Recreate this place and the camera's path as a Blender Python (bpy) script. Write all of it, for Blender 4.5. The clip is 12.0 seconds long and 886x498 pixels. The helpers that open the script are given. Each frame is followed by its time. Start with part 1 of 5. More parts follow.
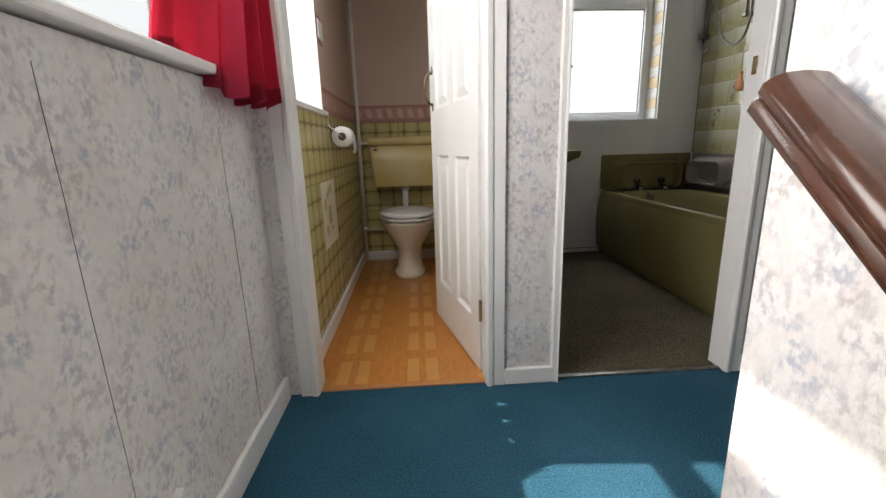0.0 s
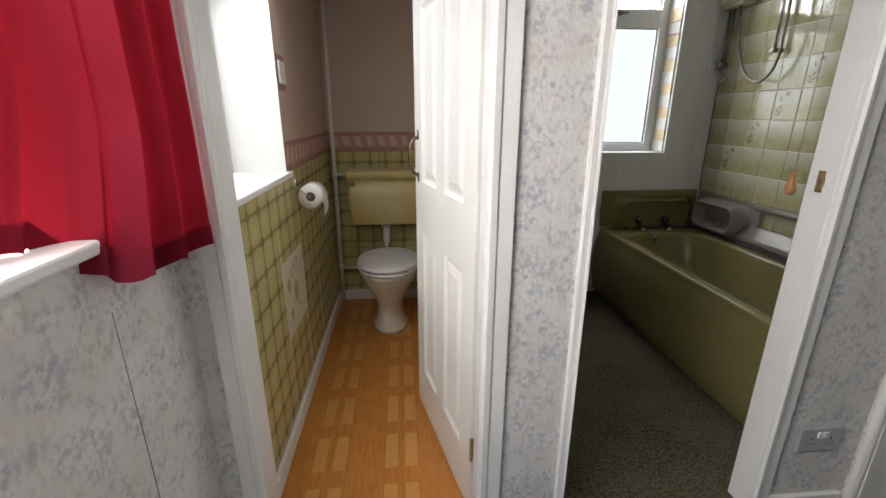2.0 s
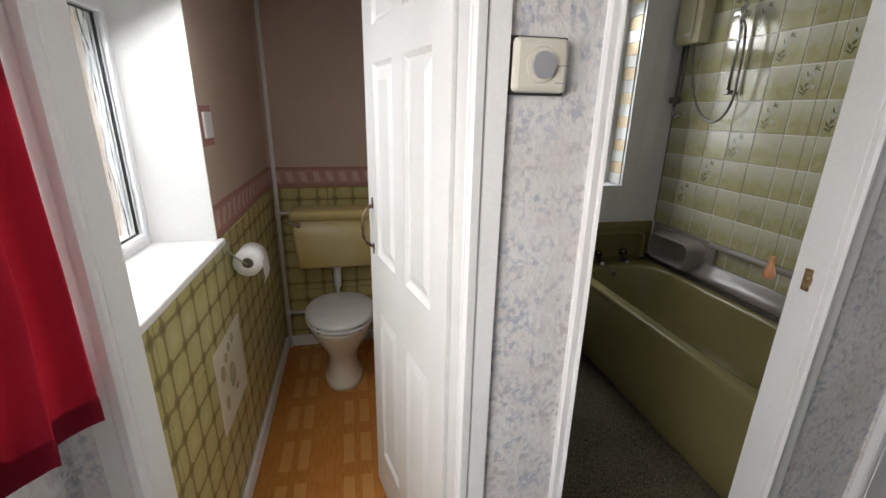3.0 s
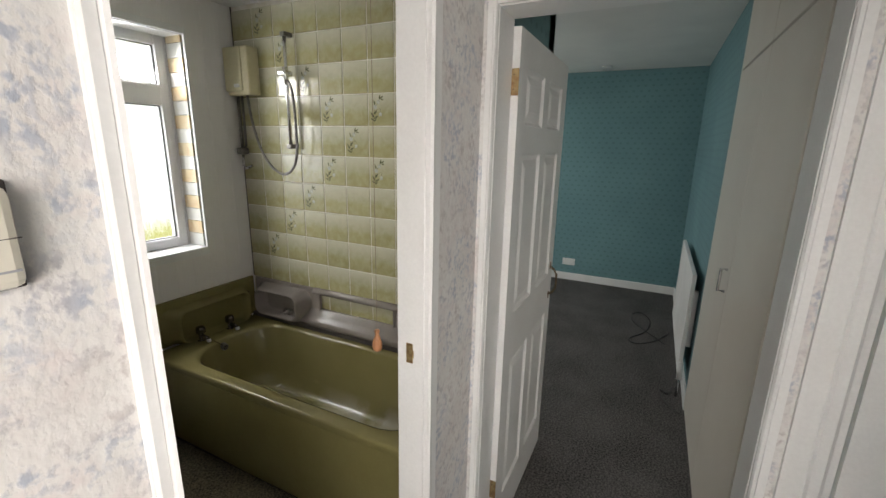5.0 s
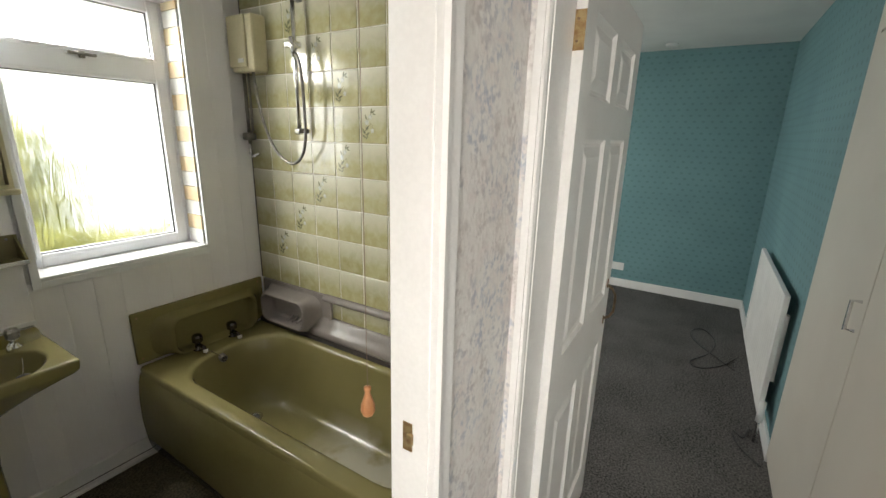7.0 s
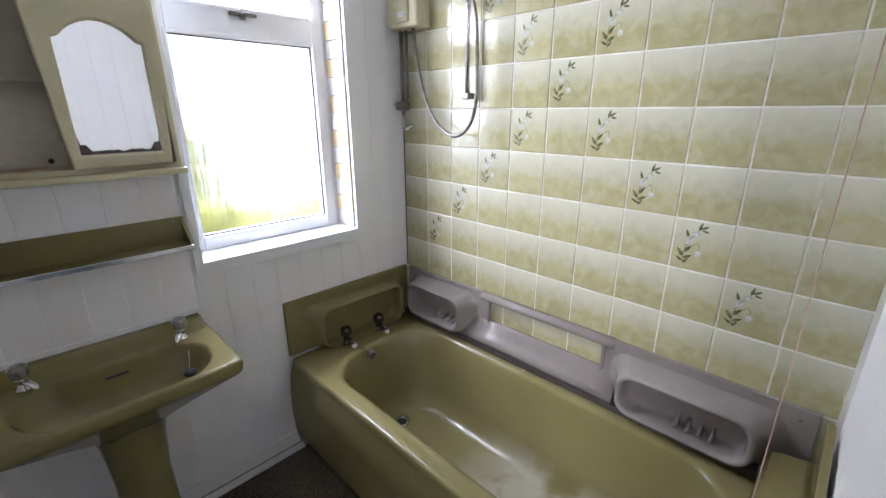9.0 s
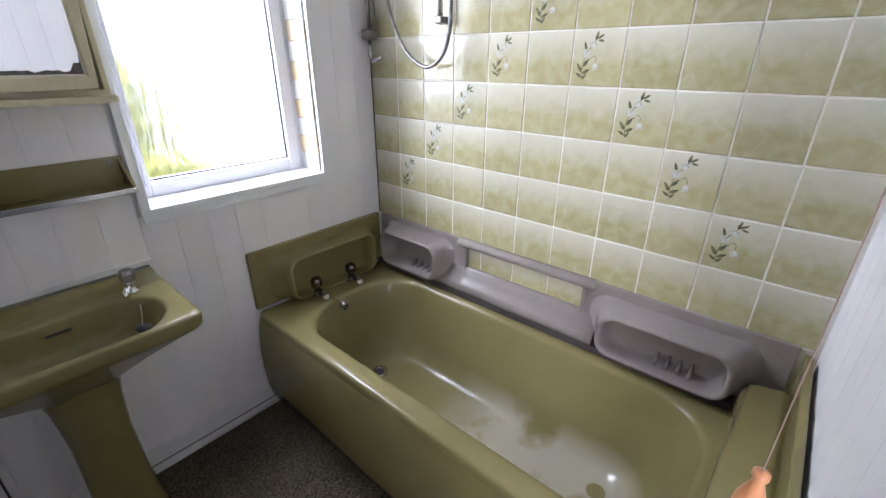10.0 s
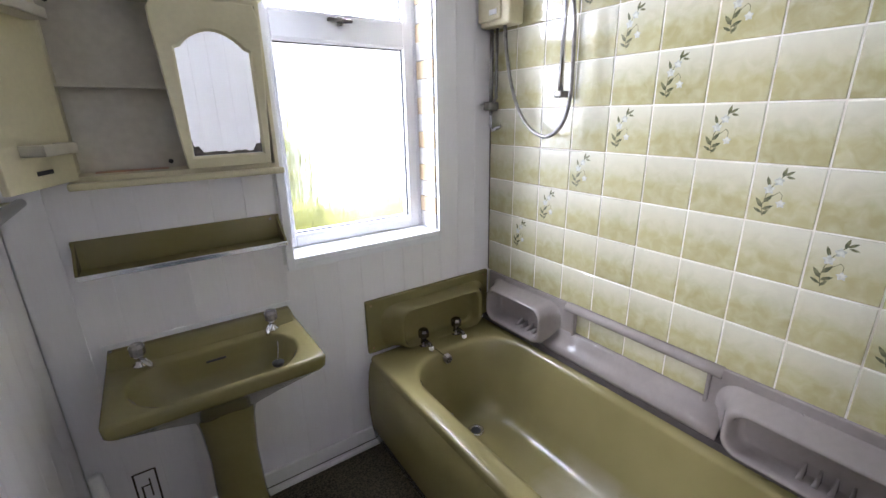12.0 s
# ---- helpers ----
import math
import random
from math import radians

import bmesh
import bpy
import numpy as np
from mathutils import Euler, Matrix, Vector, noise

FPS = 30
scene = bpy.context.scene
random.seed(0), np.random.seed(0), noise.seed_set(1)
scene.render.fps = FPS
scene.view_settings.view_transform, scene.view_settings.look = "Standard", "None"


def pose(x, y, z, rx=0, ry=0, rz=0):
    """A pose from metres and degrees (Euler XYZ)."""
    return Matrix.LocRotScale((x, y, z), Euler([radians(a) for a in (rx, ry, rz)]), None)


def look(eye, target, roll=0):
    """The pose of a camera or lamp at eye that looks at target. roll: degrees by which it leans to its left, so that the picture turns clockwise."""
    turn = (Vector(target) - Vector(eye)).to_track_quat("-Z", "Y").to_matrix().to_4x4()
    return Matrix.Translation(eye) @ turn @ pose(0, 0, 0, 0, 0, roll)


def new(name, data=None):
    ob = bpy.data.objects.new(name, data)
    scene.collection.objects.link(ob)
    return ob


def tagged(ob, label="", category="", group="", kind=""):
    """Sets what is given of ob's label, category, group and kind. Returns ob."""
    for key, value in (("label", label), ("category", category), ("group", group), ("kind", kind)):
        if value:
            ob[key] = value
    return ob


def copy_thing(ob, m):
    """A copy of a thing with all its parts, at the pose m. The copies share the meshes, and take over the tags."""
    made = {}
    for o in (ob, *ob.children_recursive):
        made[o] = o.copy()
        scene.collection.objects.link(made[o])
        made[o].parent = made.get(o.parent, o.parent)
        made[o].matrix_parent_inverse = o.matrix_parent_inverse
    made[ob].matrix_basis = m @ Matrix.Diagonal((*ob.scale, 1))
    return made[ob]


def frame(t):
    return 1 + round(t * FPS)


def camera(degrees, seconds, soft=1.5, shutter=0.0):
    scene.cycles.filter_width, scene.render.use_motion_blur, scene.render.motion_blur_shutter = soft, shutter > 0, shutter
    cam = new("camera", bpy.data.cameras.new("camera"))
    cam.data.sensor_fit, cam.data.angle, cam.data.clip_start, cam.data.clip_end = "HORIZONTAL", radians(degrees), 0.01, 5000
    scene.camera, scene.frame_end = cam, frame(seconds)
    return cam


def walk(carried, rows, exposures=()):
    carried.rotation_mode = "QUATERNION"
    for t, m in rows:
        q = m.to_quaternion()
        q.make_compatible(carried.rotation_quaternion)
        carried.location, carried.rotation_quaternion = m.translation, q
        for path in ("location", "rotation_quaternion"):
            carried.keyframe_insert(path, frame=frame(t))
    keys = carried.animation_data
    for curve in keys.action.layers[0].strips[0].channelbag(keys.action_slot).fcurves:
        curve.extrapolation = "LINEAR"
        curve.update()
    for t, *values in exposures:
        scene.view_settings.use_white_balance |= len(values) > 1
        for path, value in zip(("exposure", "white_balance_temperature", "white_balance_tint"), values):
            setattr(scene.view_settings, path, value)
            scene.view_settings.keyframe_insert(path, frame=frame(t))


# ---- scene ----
cam = camera(92.3, 12.0)
PATH = [
    (0, (-0.056, -0.027, 0.859), (0.052, 1.913, 0.385), -1.6),
    (0.5, (-0.11, 0.112, 0.948), (-0.009, 2.043, 0.437), -2.4),
    (1, (-0.143, 0.225, 1.065), (0.077, 2.121, 0.467), -1.4),
    (1.5, (-0.075, 0.334, 1.142), (0.156, 2.219, 0.515), -0.1),
    (1.7, (-0.047, 0.364, 1.189), (0.161, 2.252, 0.562), -0.0),
    (2, (-0.033, 0.382, 1.252), (0.149, 2.281, 0.653), 0.1),
    (2.5, (-0.068, 0.507, 1.303), (0.149, 2.401, 0.696), 0.5),
    (2.7, (-0.062, 0.558, 1.373), (0.213, 2.441, 0.759), 0.8),
    (4.5, (0.179, 0.877, 1.635), (1.611, 2.183, 1.139), 0.7),
    (5, (0.178, 0.88, 1.627), (1.921, 1.736, 1.15), 1.1),
    (5.5, (0.188, 0.872, 1.62), (2.051, 1.406, 1.127), 2.3),
    (6, (0.275, 0.897, 1.605), (2.145, 1.395, 1.099), 1.8),
    (6.5, (0.439, 0.953, 1.616), (2.238, 1.671, 1.119), 1.2),
    (7, (0.552, 1.036, 1.597), (2.206, 2.035, 1.082), 1.5),
    (7.5, (0.591, 1.171, 1.567), (2.107, 2.377, 1.066), 0.9),
    (7.7, (0.611, 1.24, 1.595), (2.071, 2.503, 1.072), 0.7),
    (9.3, (0.671, 1.578, 1.524), (2.015, 2.909, 0.873), 0.0),
    (9.5, (0.685, 1.585, 1.51), (2.034, 2.882, 0.804), -0.2),
    (10, (0.706, 1.612, 1.466), (2.09, 2.806, 0.654), 0.1),
    (10.5, (0.72, 1.606, 1.443), (2.104, 2.786, 0.612), 0.0),
    (11, (0.719, 1.6, 1.482), (2.064, 2.869, 0.72), -0.5),
    (11.5, (0.704, 1.602, 1.513), (1.944, 3.023, 0.847), -0.8),
    (12, (0.681, 1.608, 1.537), (1.757, 3.181, 0.931), -1.1),
]
walk(cam, [(t, look(eye, target, roll)) for t, eye, target, roll in PATH],
     exposures=[(0.0, 0.9, 6900, 12), (2.7, 0.65, 6800, 12), (4.5, 0.5, 6600, 11), (5.0, 1.1, 7100, 12), (5.5, 1.45, 7200, 13), (7.0, 1.6, 7300, 10), (7.7, 1.7, 7200, 10), (9.3, 2.25, 5900, 22), (12.0, 2.32, 6000, 23)])

# ---- world, sun, window light ----
world = bpy.data.worlds.new("sky")
scene.world = world
world.use_nodes = True
_sky = world.node_tree.nodes.new("ShaderNodeTexSky")
_sky.sky_type, _sky.sun_disc = "NISHITA", False
SUN_EL = radians(56)
_sky.sun_elevation, _sky.sun_rotation = SUN_EL, radians(-85)
world.node_tree.links.new(_sky.outputs[0], world.node_tree.nodes["Background"].inputs[0])
world.node_tree.nodes["Background"].inputs[1].default_value = 0.12
_sun = bpy.data.lights.new("sun", "SUN")
_sun.energy, _sun.angle, _sun.color = 5.0, radians(0.6), (1.0, 0.95, 0.88)
new("sun", _sun).matrix_world = look((-3, 0.3, 4), (-3 + 1, 0.3 - 0.085, 4 - 1.5))


def window_light(name, eye, target, w, h, energy, color=(0.92, 0.96, 1.0)):
    li = bpy.data.lights.new(name, "AREA")
    li.shape, li.size, li.size_y, li.energy, li.color = "RECTANGLE", w, h, energy, color
    ob = new(name, li)
    ob.matrix_world = look(eye, target)
    return ob


window_light("window_light_bathroom", (1.42, 3.475, 2.01), (1.0, 2.3, 1.0), 0.54, 0.18, 3.0)
window_light("window_light_bathroom_sky", (1.42, 4.35, 3.15), (1.45, 3.0, 1.25), 1.7, 1.0, 26)
window_light("window_light_bathroom_side", (0.15, 4.60, 1.95), (1.75, 2.3, 1.0), 1.7, 1.7, 22)
window_light("window_light_wc", (-0.66, 1.79, 1.62), (0.10, 2.10, 0.10), 0.40, 0.85, 4.3)
window_light("window_light_landing", (-0.62, 0.52, 1.60), (0.38, 0.42, 0.80), 0.85, 0.8, 12.5, (0.97, 0.975, 0.98))
window_light("window_light_bedroom", (4.1, 3.30, 1.6), (4.1, 2.3, 0.75), 1.6, 0.9, 10)


# ---- small builders ----
def thing(name, label, category, at=None, group="", kind=""):
    ob = new(name)
    ob.empty_display_size = 0.05
    if at is not None:
        ob.matrix_world = at if isinstance(at, Matrix) else Matrix.Translation(at)
    return tagged(ob, label, category, group, kind)


def part(name, bm, mat, parent=None, label="", smooth=False):
    me = bpy.data.meshes.new(name)
    bmesh.ops.recalc_face_normals(bm, faces=bm.faces)
    bm.to_mesh(me)
    bm.free()
    if smooth:
        me.polygons.foreach_set("use_smooth", [True] * len(me.polygons))
    me.materials.append(mat)
    ob = new(name, me)
    if parent is not None:
        ob.parent = parent
    if label:
        ob["label"] = label
    return ob


def box(bm, x0, x1, y0, y1, z0, z1, bevel=0.0, seg=2):
    r = bmesh.ops.create_cube(bm, size=1.0, matrix=Matrix.Translation(((x0 + x1) / 2, (y0 + y1) / 2, (z0 + z1) / 2)) @ Matrix.Diagonal((abs(x1 - x0), abs(y1 - y0), abs(z1 - z0), 1)))
    if bevel:
        es = {e for v in r["verts"] for e in v.link_edges}
        bmesh.ops.bevel(bm, geom=list(es), offset=bevel, segments=seg, affect="EDGES", profile=0.5)
    return bm


def boxes(*bs, bevel=0.0):
    bm = bmesh.new()
    for b in bs:
        box(bm, *b, bevel=bevel)
    return bm


def cyl(bm, p0, p1, r0, r1=None, seg=16):
    p0, p1 = Vector(p0), Vector(p1)
    d = p1 - p0
    m = Matrix.Translation((p0 + p1) / 2) @ d.to_track_quat("Z", "Y").to_matrix().to_4x4()
    bmesh.ops.create_cone(bm, cap_ends=True, segments=seg, radius1=r0, radius2=r0 if r1 is None else r1, depth=d.length, matrix=m)
    return bm


def tube(bm, pts, r, seg=10):
    """A round pipe through a list of points."""
    pts = [Vector(p) for p in pts]
    rings = []
    up = Vector((0.13, 0.37, 0.92))
    for i, p in enumerate(pts):
        d = (pts[min(i + 1, len(pts) - 1)] - pts[max(i - 1, 0)]).normalized()
        a = d.cross(up).normalized()
        b = a.cross(d).normalized()
        rings.append([bm.verts.new(p + r * (math.cos(k * math.tau / seg) * a + math.sin(k * math.tau / seg) * b)) for k in range(seg)])
    for q, s in zip(rings, rings[1:]):
        for k in range(seg):
            bm.faces.new((q[k], q[(k + 1) % seg], s[(k + 1) % seg], s[k]))
    bm.faces.new(rings[0])
    bm.faces.new(rings[-1][::-1])
    return bm


def loft(bm, rings, cap0=True, cap1=True, closed=True):
    """Skin a row of rings of points, all of one length."""
    vs = [[bm.verts.new(p) for p in ring] for ring in rings]
    n = len(vs[0])
    for a, b in zip(vs, vs[1:]):
        for k in range(n if closed else n - 1):
            bm.faces.new((a[k], a[(k + 1) % n], b[(k + 1) % n], b[k]))
    if cap0:
        bm.faces.new(vs[0][::-1])
    if cap1:
        bm.faces.new(vs[-1])
    return bm


def wall_x(name, mat, x0, x1, y0, y1, z0, z1, holes=(), label=""):
    """A wall that runs along y, with holes (y0, y1, z0, z1)."""
    bm = bmesh.new()
    cur = y0
    for a, b, c, d in sorted(holes):
        if a > cur:
            box(bm, x0, x1, cur, a, z0, z1)
        if c > z0:
            box(bm, x0, x1, a, b, z0, c)
        if d < z1:
            box(bm, x0, x1, a, b, d, z1)
        cur = b
    if cur < y1:
        box(bm, x0, x1, cur, y1, z0, z1)
    return tagged(part(name, bm, mat), label, "wall", kind="structure")


def wall_y(name, mat, x0, x1, y0, y1, z0, z1, holes=(), label=""):
    """A wall that runs along x, with holes (x0, x1, z0, z1)."""
    bm = bmesh.new()
    cur = x0
    for a, b, c, d in sorted(holes):
        if a > cur:
            box(bm, cur, a, y0, y1, z0, z1)
        if c > z0:
            box(bm, a, b, y0, y1, z0, c)
        if d < z1:
            box(bm, a, b, y0, y1, d, z1)
        cur = b
    if cur < x1:
        box(bm, cur, x1, y0, y1, z0, z1)
    return tagged(part(name, bm, mat), label, "wall", kind="structure")


# ---- materials ----
def mat_new(name, color, rough=0.5, metal=0.0, color2=None, scale=6.0, detail=5.0, bump=0.0, bump_scale=None, fine=None, rough2=None, stretch=None, coat=0.0, dist=0.004):
    """A surface with a broad mottling between two colours, a finer one, and a fine relief."""
    m = bpy.data.materials.new(name)
    m.use_nodes = True
    nt = m.node_tree
    b = nt.nodes["Principled BSDF"]
    b.inputs["Roughness"].default_value = rough
    b.inputs["Metallic"].default_value = metal
    b.inputs["Coat Weight"].default_value = coat
    co = nt.nodes.new("ShaderNodeTexCoord")
    vec = co.outputs["Object"]
    if stretch:
        mp = nt.nodes.new("ShaderNodeMapping")
        mp.inputs["Scale"].default_value = stretch
        nt.links.new(vec, mp.inputs[0])
        vec = mp.outputs[0]
    if color2 is None:
        color2 = tuple(c * 0.9 for c in color)
    n1 = nt.nodes.new("ShaderNodeTexNoise")
    n1.inputs["Scale"].default_value, n1.inputs["Detail"].default_value = scale, detail
    nt.links.new(vec, n1.inputs["Vector"])
    ramp = nt.nodes.new("ShaderNodeValToRGB")
    ramp.color_ramp.elements[0].position, ramp.color_ramp.elements[1].position = 0.36, 0.64
    ramp.color_ramp.elements[0].color, ramp.color_ramp.elements[1].color = (*color2, 1), (*color, 1)
    nt.links.new(n1.outputs[0], ramp.inputs[0])
    out = ramp.outputs[0]
    if fine:
        n2 = nt.nodes.new("ShaderNodeTexNoise")
        n2.inputs["Scale"].default_value, n2.inputs["Detail"].default_value = fine[0], 3
        nt.links.new(vec, n2.inputs["Vector"])
        r2 = nt.nodes.new("ShaderNodeMapRange")
        r2.inputs[1].default_value, r2.inputs[2].default_value = 0.35, 0.65
        r2.inputs[3].default_value, r2.inputs[4].default_value = 1 - fine[1], 1 + fine[1] * 0.6
        nt.links.new(n2.outputs[0], r2.inputs[0])
        mul = nt.nodes.new("ShaderNodeMix")
        mul.data_type, mul.blend_type = "RGBA", "MULTIPLY"
        mul.inputs[0].default_value = 1
        nt.links.new(out, mul.inputs[6])
        nt.links.new(r2.outputs[0], mul.inputs[7])
        out = mul.outputs[2]
    nt.links.new(out, b.inputs["Base Color"])
    if rough2 is not None:
        rr = nt.nodes.new("ShaderNodeMapRange")
        rr.inputs[3].default_value, rr.inputs[4].default_value = rough, rough2
        nt.links.new(n1.outputs[0], rr.inputs[0])
        nt.links.new(rr.outputs[0], b.inputs["Roughness"])
    if bump:
        n3 = nt.nodes.new("ShaderNodeTexNoise")
        n3.inputs["Scale"].default_value, n3.inputs["Detail"].default_value = bump_scale or scale * 6, 4
        nt.links.new(vec, n3.inputs["Vector"])
        bp = nt.nodes.new("ShaderNodeBump")
        bp.inputs["Strength"].default_value, bp.inputs["Distance"].default_value = bump, dist
        nt.links.new(n3.outputs[0], bp.inputs["Height"])
        nt.links.new(bp.outputs[0], b.inputs["Normal"])
    return m


class Nodes:
    """Short hand for node maths in one material."""
    def __init__(self, m):
        self.nt = m.node_tree
        self.b = self.nt.nodes["Principled BSDF"]

    def op(self, kind, a, b=None, c=None):
        n = self.nt.nodes.new("ShaderNodeMath")
        n.operation = kind
        for i, v in enumerate((a, b, c)):
            if v is None:
                continue
            if isinstance(v, (int, float)):
                n.inputs[i].default_value = v
            else:
                self.nt.links.new(v, n.inputs[i])
        return n.outputs[0]

    def xyz(self, which="Object"):
        co = self.nt.nodes.new("ShaderNodeTexCoord")
        sp = self.nt.nodes.new("ShaderNodeSeparateXYZ")
        self.nt.links.new(co.outputs[which], sp.inputs[0])
        return sp.outputs

    def band(self, v, lo, hi):
        return self.op("MULTIPLY", self.op("GREATER_THAN", v, lo), self.op("LESS_THAN", v, hi))

    def mix(self, f, a, b):
        n = self.nt.nodes.new("ShaderNodeMix")
        n.data_type = "RGBA"
        for i, v in ((0, f), (6, a), (7, b)):
            if isinstance(v, tuple):
                n.inputs[i].default_value = (*v, 1)
            elif isinstance(v, (int, float)):
                n.inputs[i].default_value = v
            else:
                self.nt.links.new(v, n.inputs[i])
        return n.outputs[2]

    def noise(self, scale, detail=4, which="Object", stretch=(1, 1, 1)):
        co = self.nt.nodes.new("ShaderNodeTexCoord")
        mp = self.nt.nodes.new("ShaderNodeMapping")
        mp.inputs["Scale"].default_value = stretch
        n = self.nt.nodes.new("ShaderNodeTexNoise")
        n.inputs["Scale"].default_value, n.inputs["Detail"].default_value = scale, detail
        self.nt.links.new(co.outputs[which], mp.inputs[0])
        self.nt.links.new(mp.outputs[0], n.inputs["Vector"])
        return n.outputs[0]

    def ramp(self, v, lo, hi, a=0.0, b=1.0):
        n = self.nt.nodes.new("ShaderNodeMapRange")
        self.nt.links.new(v, n.inputs[0])
        for i, q in ((1, lo), (2, hi), (3, a), (4, b)):
            n.inputs[i].default_value = q
        return n.outputs[0]

    def color(self, v):
        self.nt.links.new(v, self.b.inputs["Base Color"])

    def bump(self, v, strength, dist=0.003):
        n = self.nt.nodes.new("ShaderNodeBump")
        n.inputs["Strength"].default_value, n.inputs["Distance"].default_value = strength, dist
        self.nt.links.new(v, n.inputs["Height"])
        self.nt.links.new(n.outputs[0], self.b.inputs["Normal"])


def wallpaper_grey():
    """Embossed vinyl paper: pale ground with small blue-grey flecks in clusters."""
    m = mat_new("grey_fleck_wallpaper", (0.6, 0.6, 0.6), 0.62)
    n = Nodes(m)
    fleck = n.ramp(n.noise(88, 9, stretch=(1, 1, 0.85)), 0.44, 0.60)
    clump = n.ramp(n.noise(21, 8), 0.41, 0.58, 0.16, 1.0)
    blue = n.ramp(n.noise(9, 4), 0.42, 0.58)
    ground = n.mix(n.ramp(n.noise(6, 3), 0.35, 0.65), (0.66, 0.635, 0.61), (0.72, 0.71, 0.69))
    ground = n.mix(n.ramp(n.noise(34, 5), 0.5, 0.68, 0.0, 0.45), ground, (0.64, 0.56, 0.55))
    dark = n.mix(blue, (0.47, 0.43, 0.42), (0.36, 0.40, 0.48))
    n.color(n.mix(n.op("MULTIPLY", n.op("MULTIPLY", fleck, clump), 0.85), ground, dark))
    n.bump(n.op("ADD", n.noise(95, 6, stretch=(1, 1, 0.6)), n.op("MULTIPLY", fleck, 0.25)), 0.5, 0.003)
    return m


def lino_parquet():
    """Printed parquet lino: fingers of honey and pale oak in alternating blocks."""
    m = mat_new("parquet_lino", (0.5, 0.22, 0.06), 0.28)
    n = Nodes(m)
    x, y, z = n.xyz()
    u = n.op("FRACT", n.op("DIVIDE", n.op("ADD", x, 2.05), 0.27))
    v = n.op("FRACT", n.op("DIVIDE", n.op("ADD", y, 0.125), 0.25))
    row = n.band(v, 0.15, 0.85)
    pale = n.op("MULTIPLY", row, n.op("ADD", n.band(u, 0.13, 0.30), n.band(u, 0.41, 0.58)))
    soft = n.op("MULTIPLY", n.op("SUBTRACT", 1.0, row), n.band(u, 0.62, 0.98))
    grain = n.ramp(n.noise(30, 5, stretch=(3, 0.5, 1)), 0.35, 0.65)
    g2 = n.ramp(n.noise(5, 3), 0.3, 0.7)
    base = n.mix(grain, (0.44, 0.165, 0.032), (0.54, 0.215, 0.047))
    base = n.mix(n.op("MULTIPLY", soft, 0.25), base, (0.56, 0.26, 0.07))
    base = n.mix(n.op("MULTIPLY", n.band(n.op("FRACT", n.op("MULTIPLY", u, 8.3)), 0.0, 0.06), 0.25), base, (0.26, 0.09, 0.015))
    base = n.mix(n.op("MULTIPLY", pale, 0.6), base, (0.66, 0.36, 0.125))
    n.color(n.mix(n.op("MULTIPLY", g2, 0.15), base, (0.34, 0.13, 0.03)))
    n.bump(n.noise(60, 3), 0.08, 0.002)
    return m


def wc_tile():
    """Olive ceramic tile with rounded octagons and small diamonds at their corners; local axes: x along, z up."""
    m = mat_new("octagon_tile", (0.5, 0.45, 0.2), 0.25)
    n = Nodes(m)
    x, y, z = n.xyz()
    u = n.op("ABSOLUTE", n.op("SUBTRACT", n.op("FRACT", n.op("DIVIDE", n.op("ADD", x, 5.0), 0.105)), 0.5))
    v = n.op("ABSOLUTE", n.op("SUBTRACT", n.op("FRACT", n.op("DIVIDE", n.op("ADD", z, 5.0), 0.105)), 0.5))
    edge = n.op("MAXIMUM", n.op("MAXIMUM", u, v), n.op("MULTIPLY", n.op("ADD", u, v), 0.60))
    line = n.ramp(edge, 0.43, 0.462)
    knot = n.op("LESS_THAN", n.op("ADD", n.op("SUBTRACT", 0.5, u), n.op("SUBTRACT", 0.5, v)), 0.14)
    field = n.mix(n.ramp(n.noise(14, 4), 0.3, 0.7), (0.47, 0.42, 0.17), (0.56, 0.50, 0.24))
    field = n.mix(n.ramp(edge, 0.1, 0.42, 0.0, 0.5), field, (0.42, 0.36, 0.13))
    c = n.mix(n.op("MULTIPLY", line, 0.8), field, (0.23, 0.19, 0.075))
    n.color(n.mix(n.op("MULTIPLY", knot, 0.6), c, (0.16, 0.13, 0.05)))
    n.bump(n.op("SUBTRACT", 1.0, line), 0.3, 0.002)
    return m


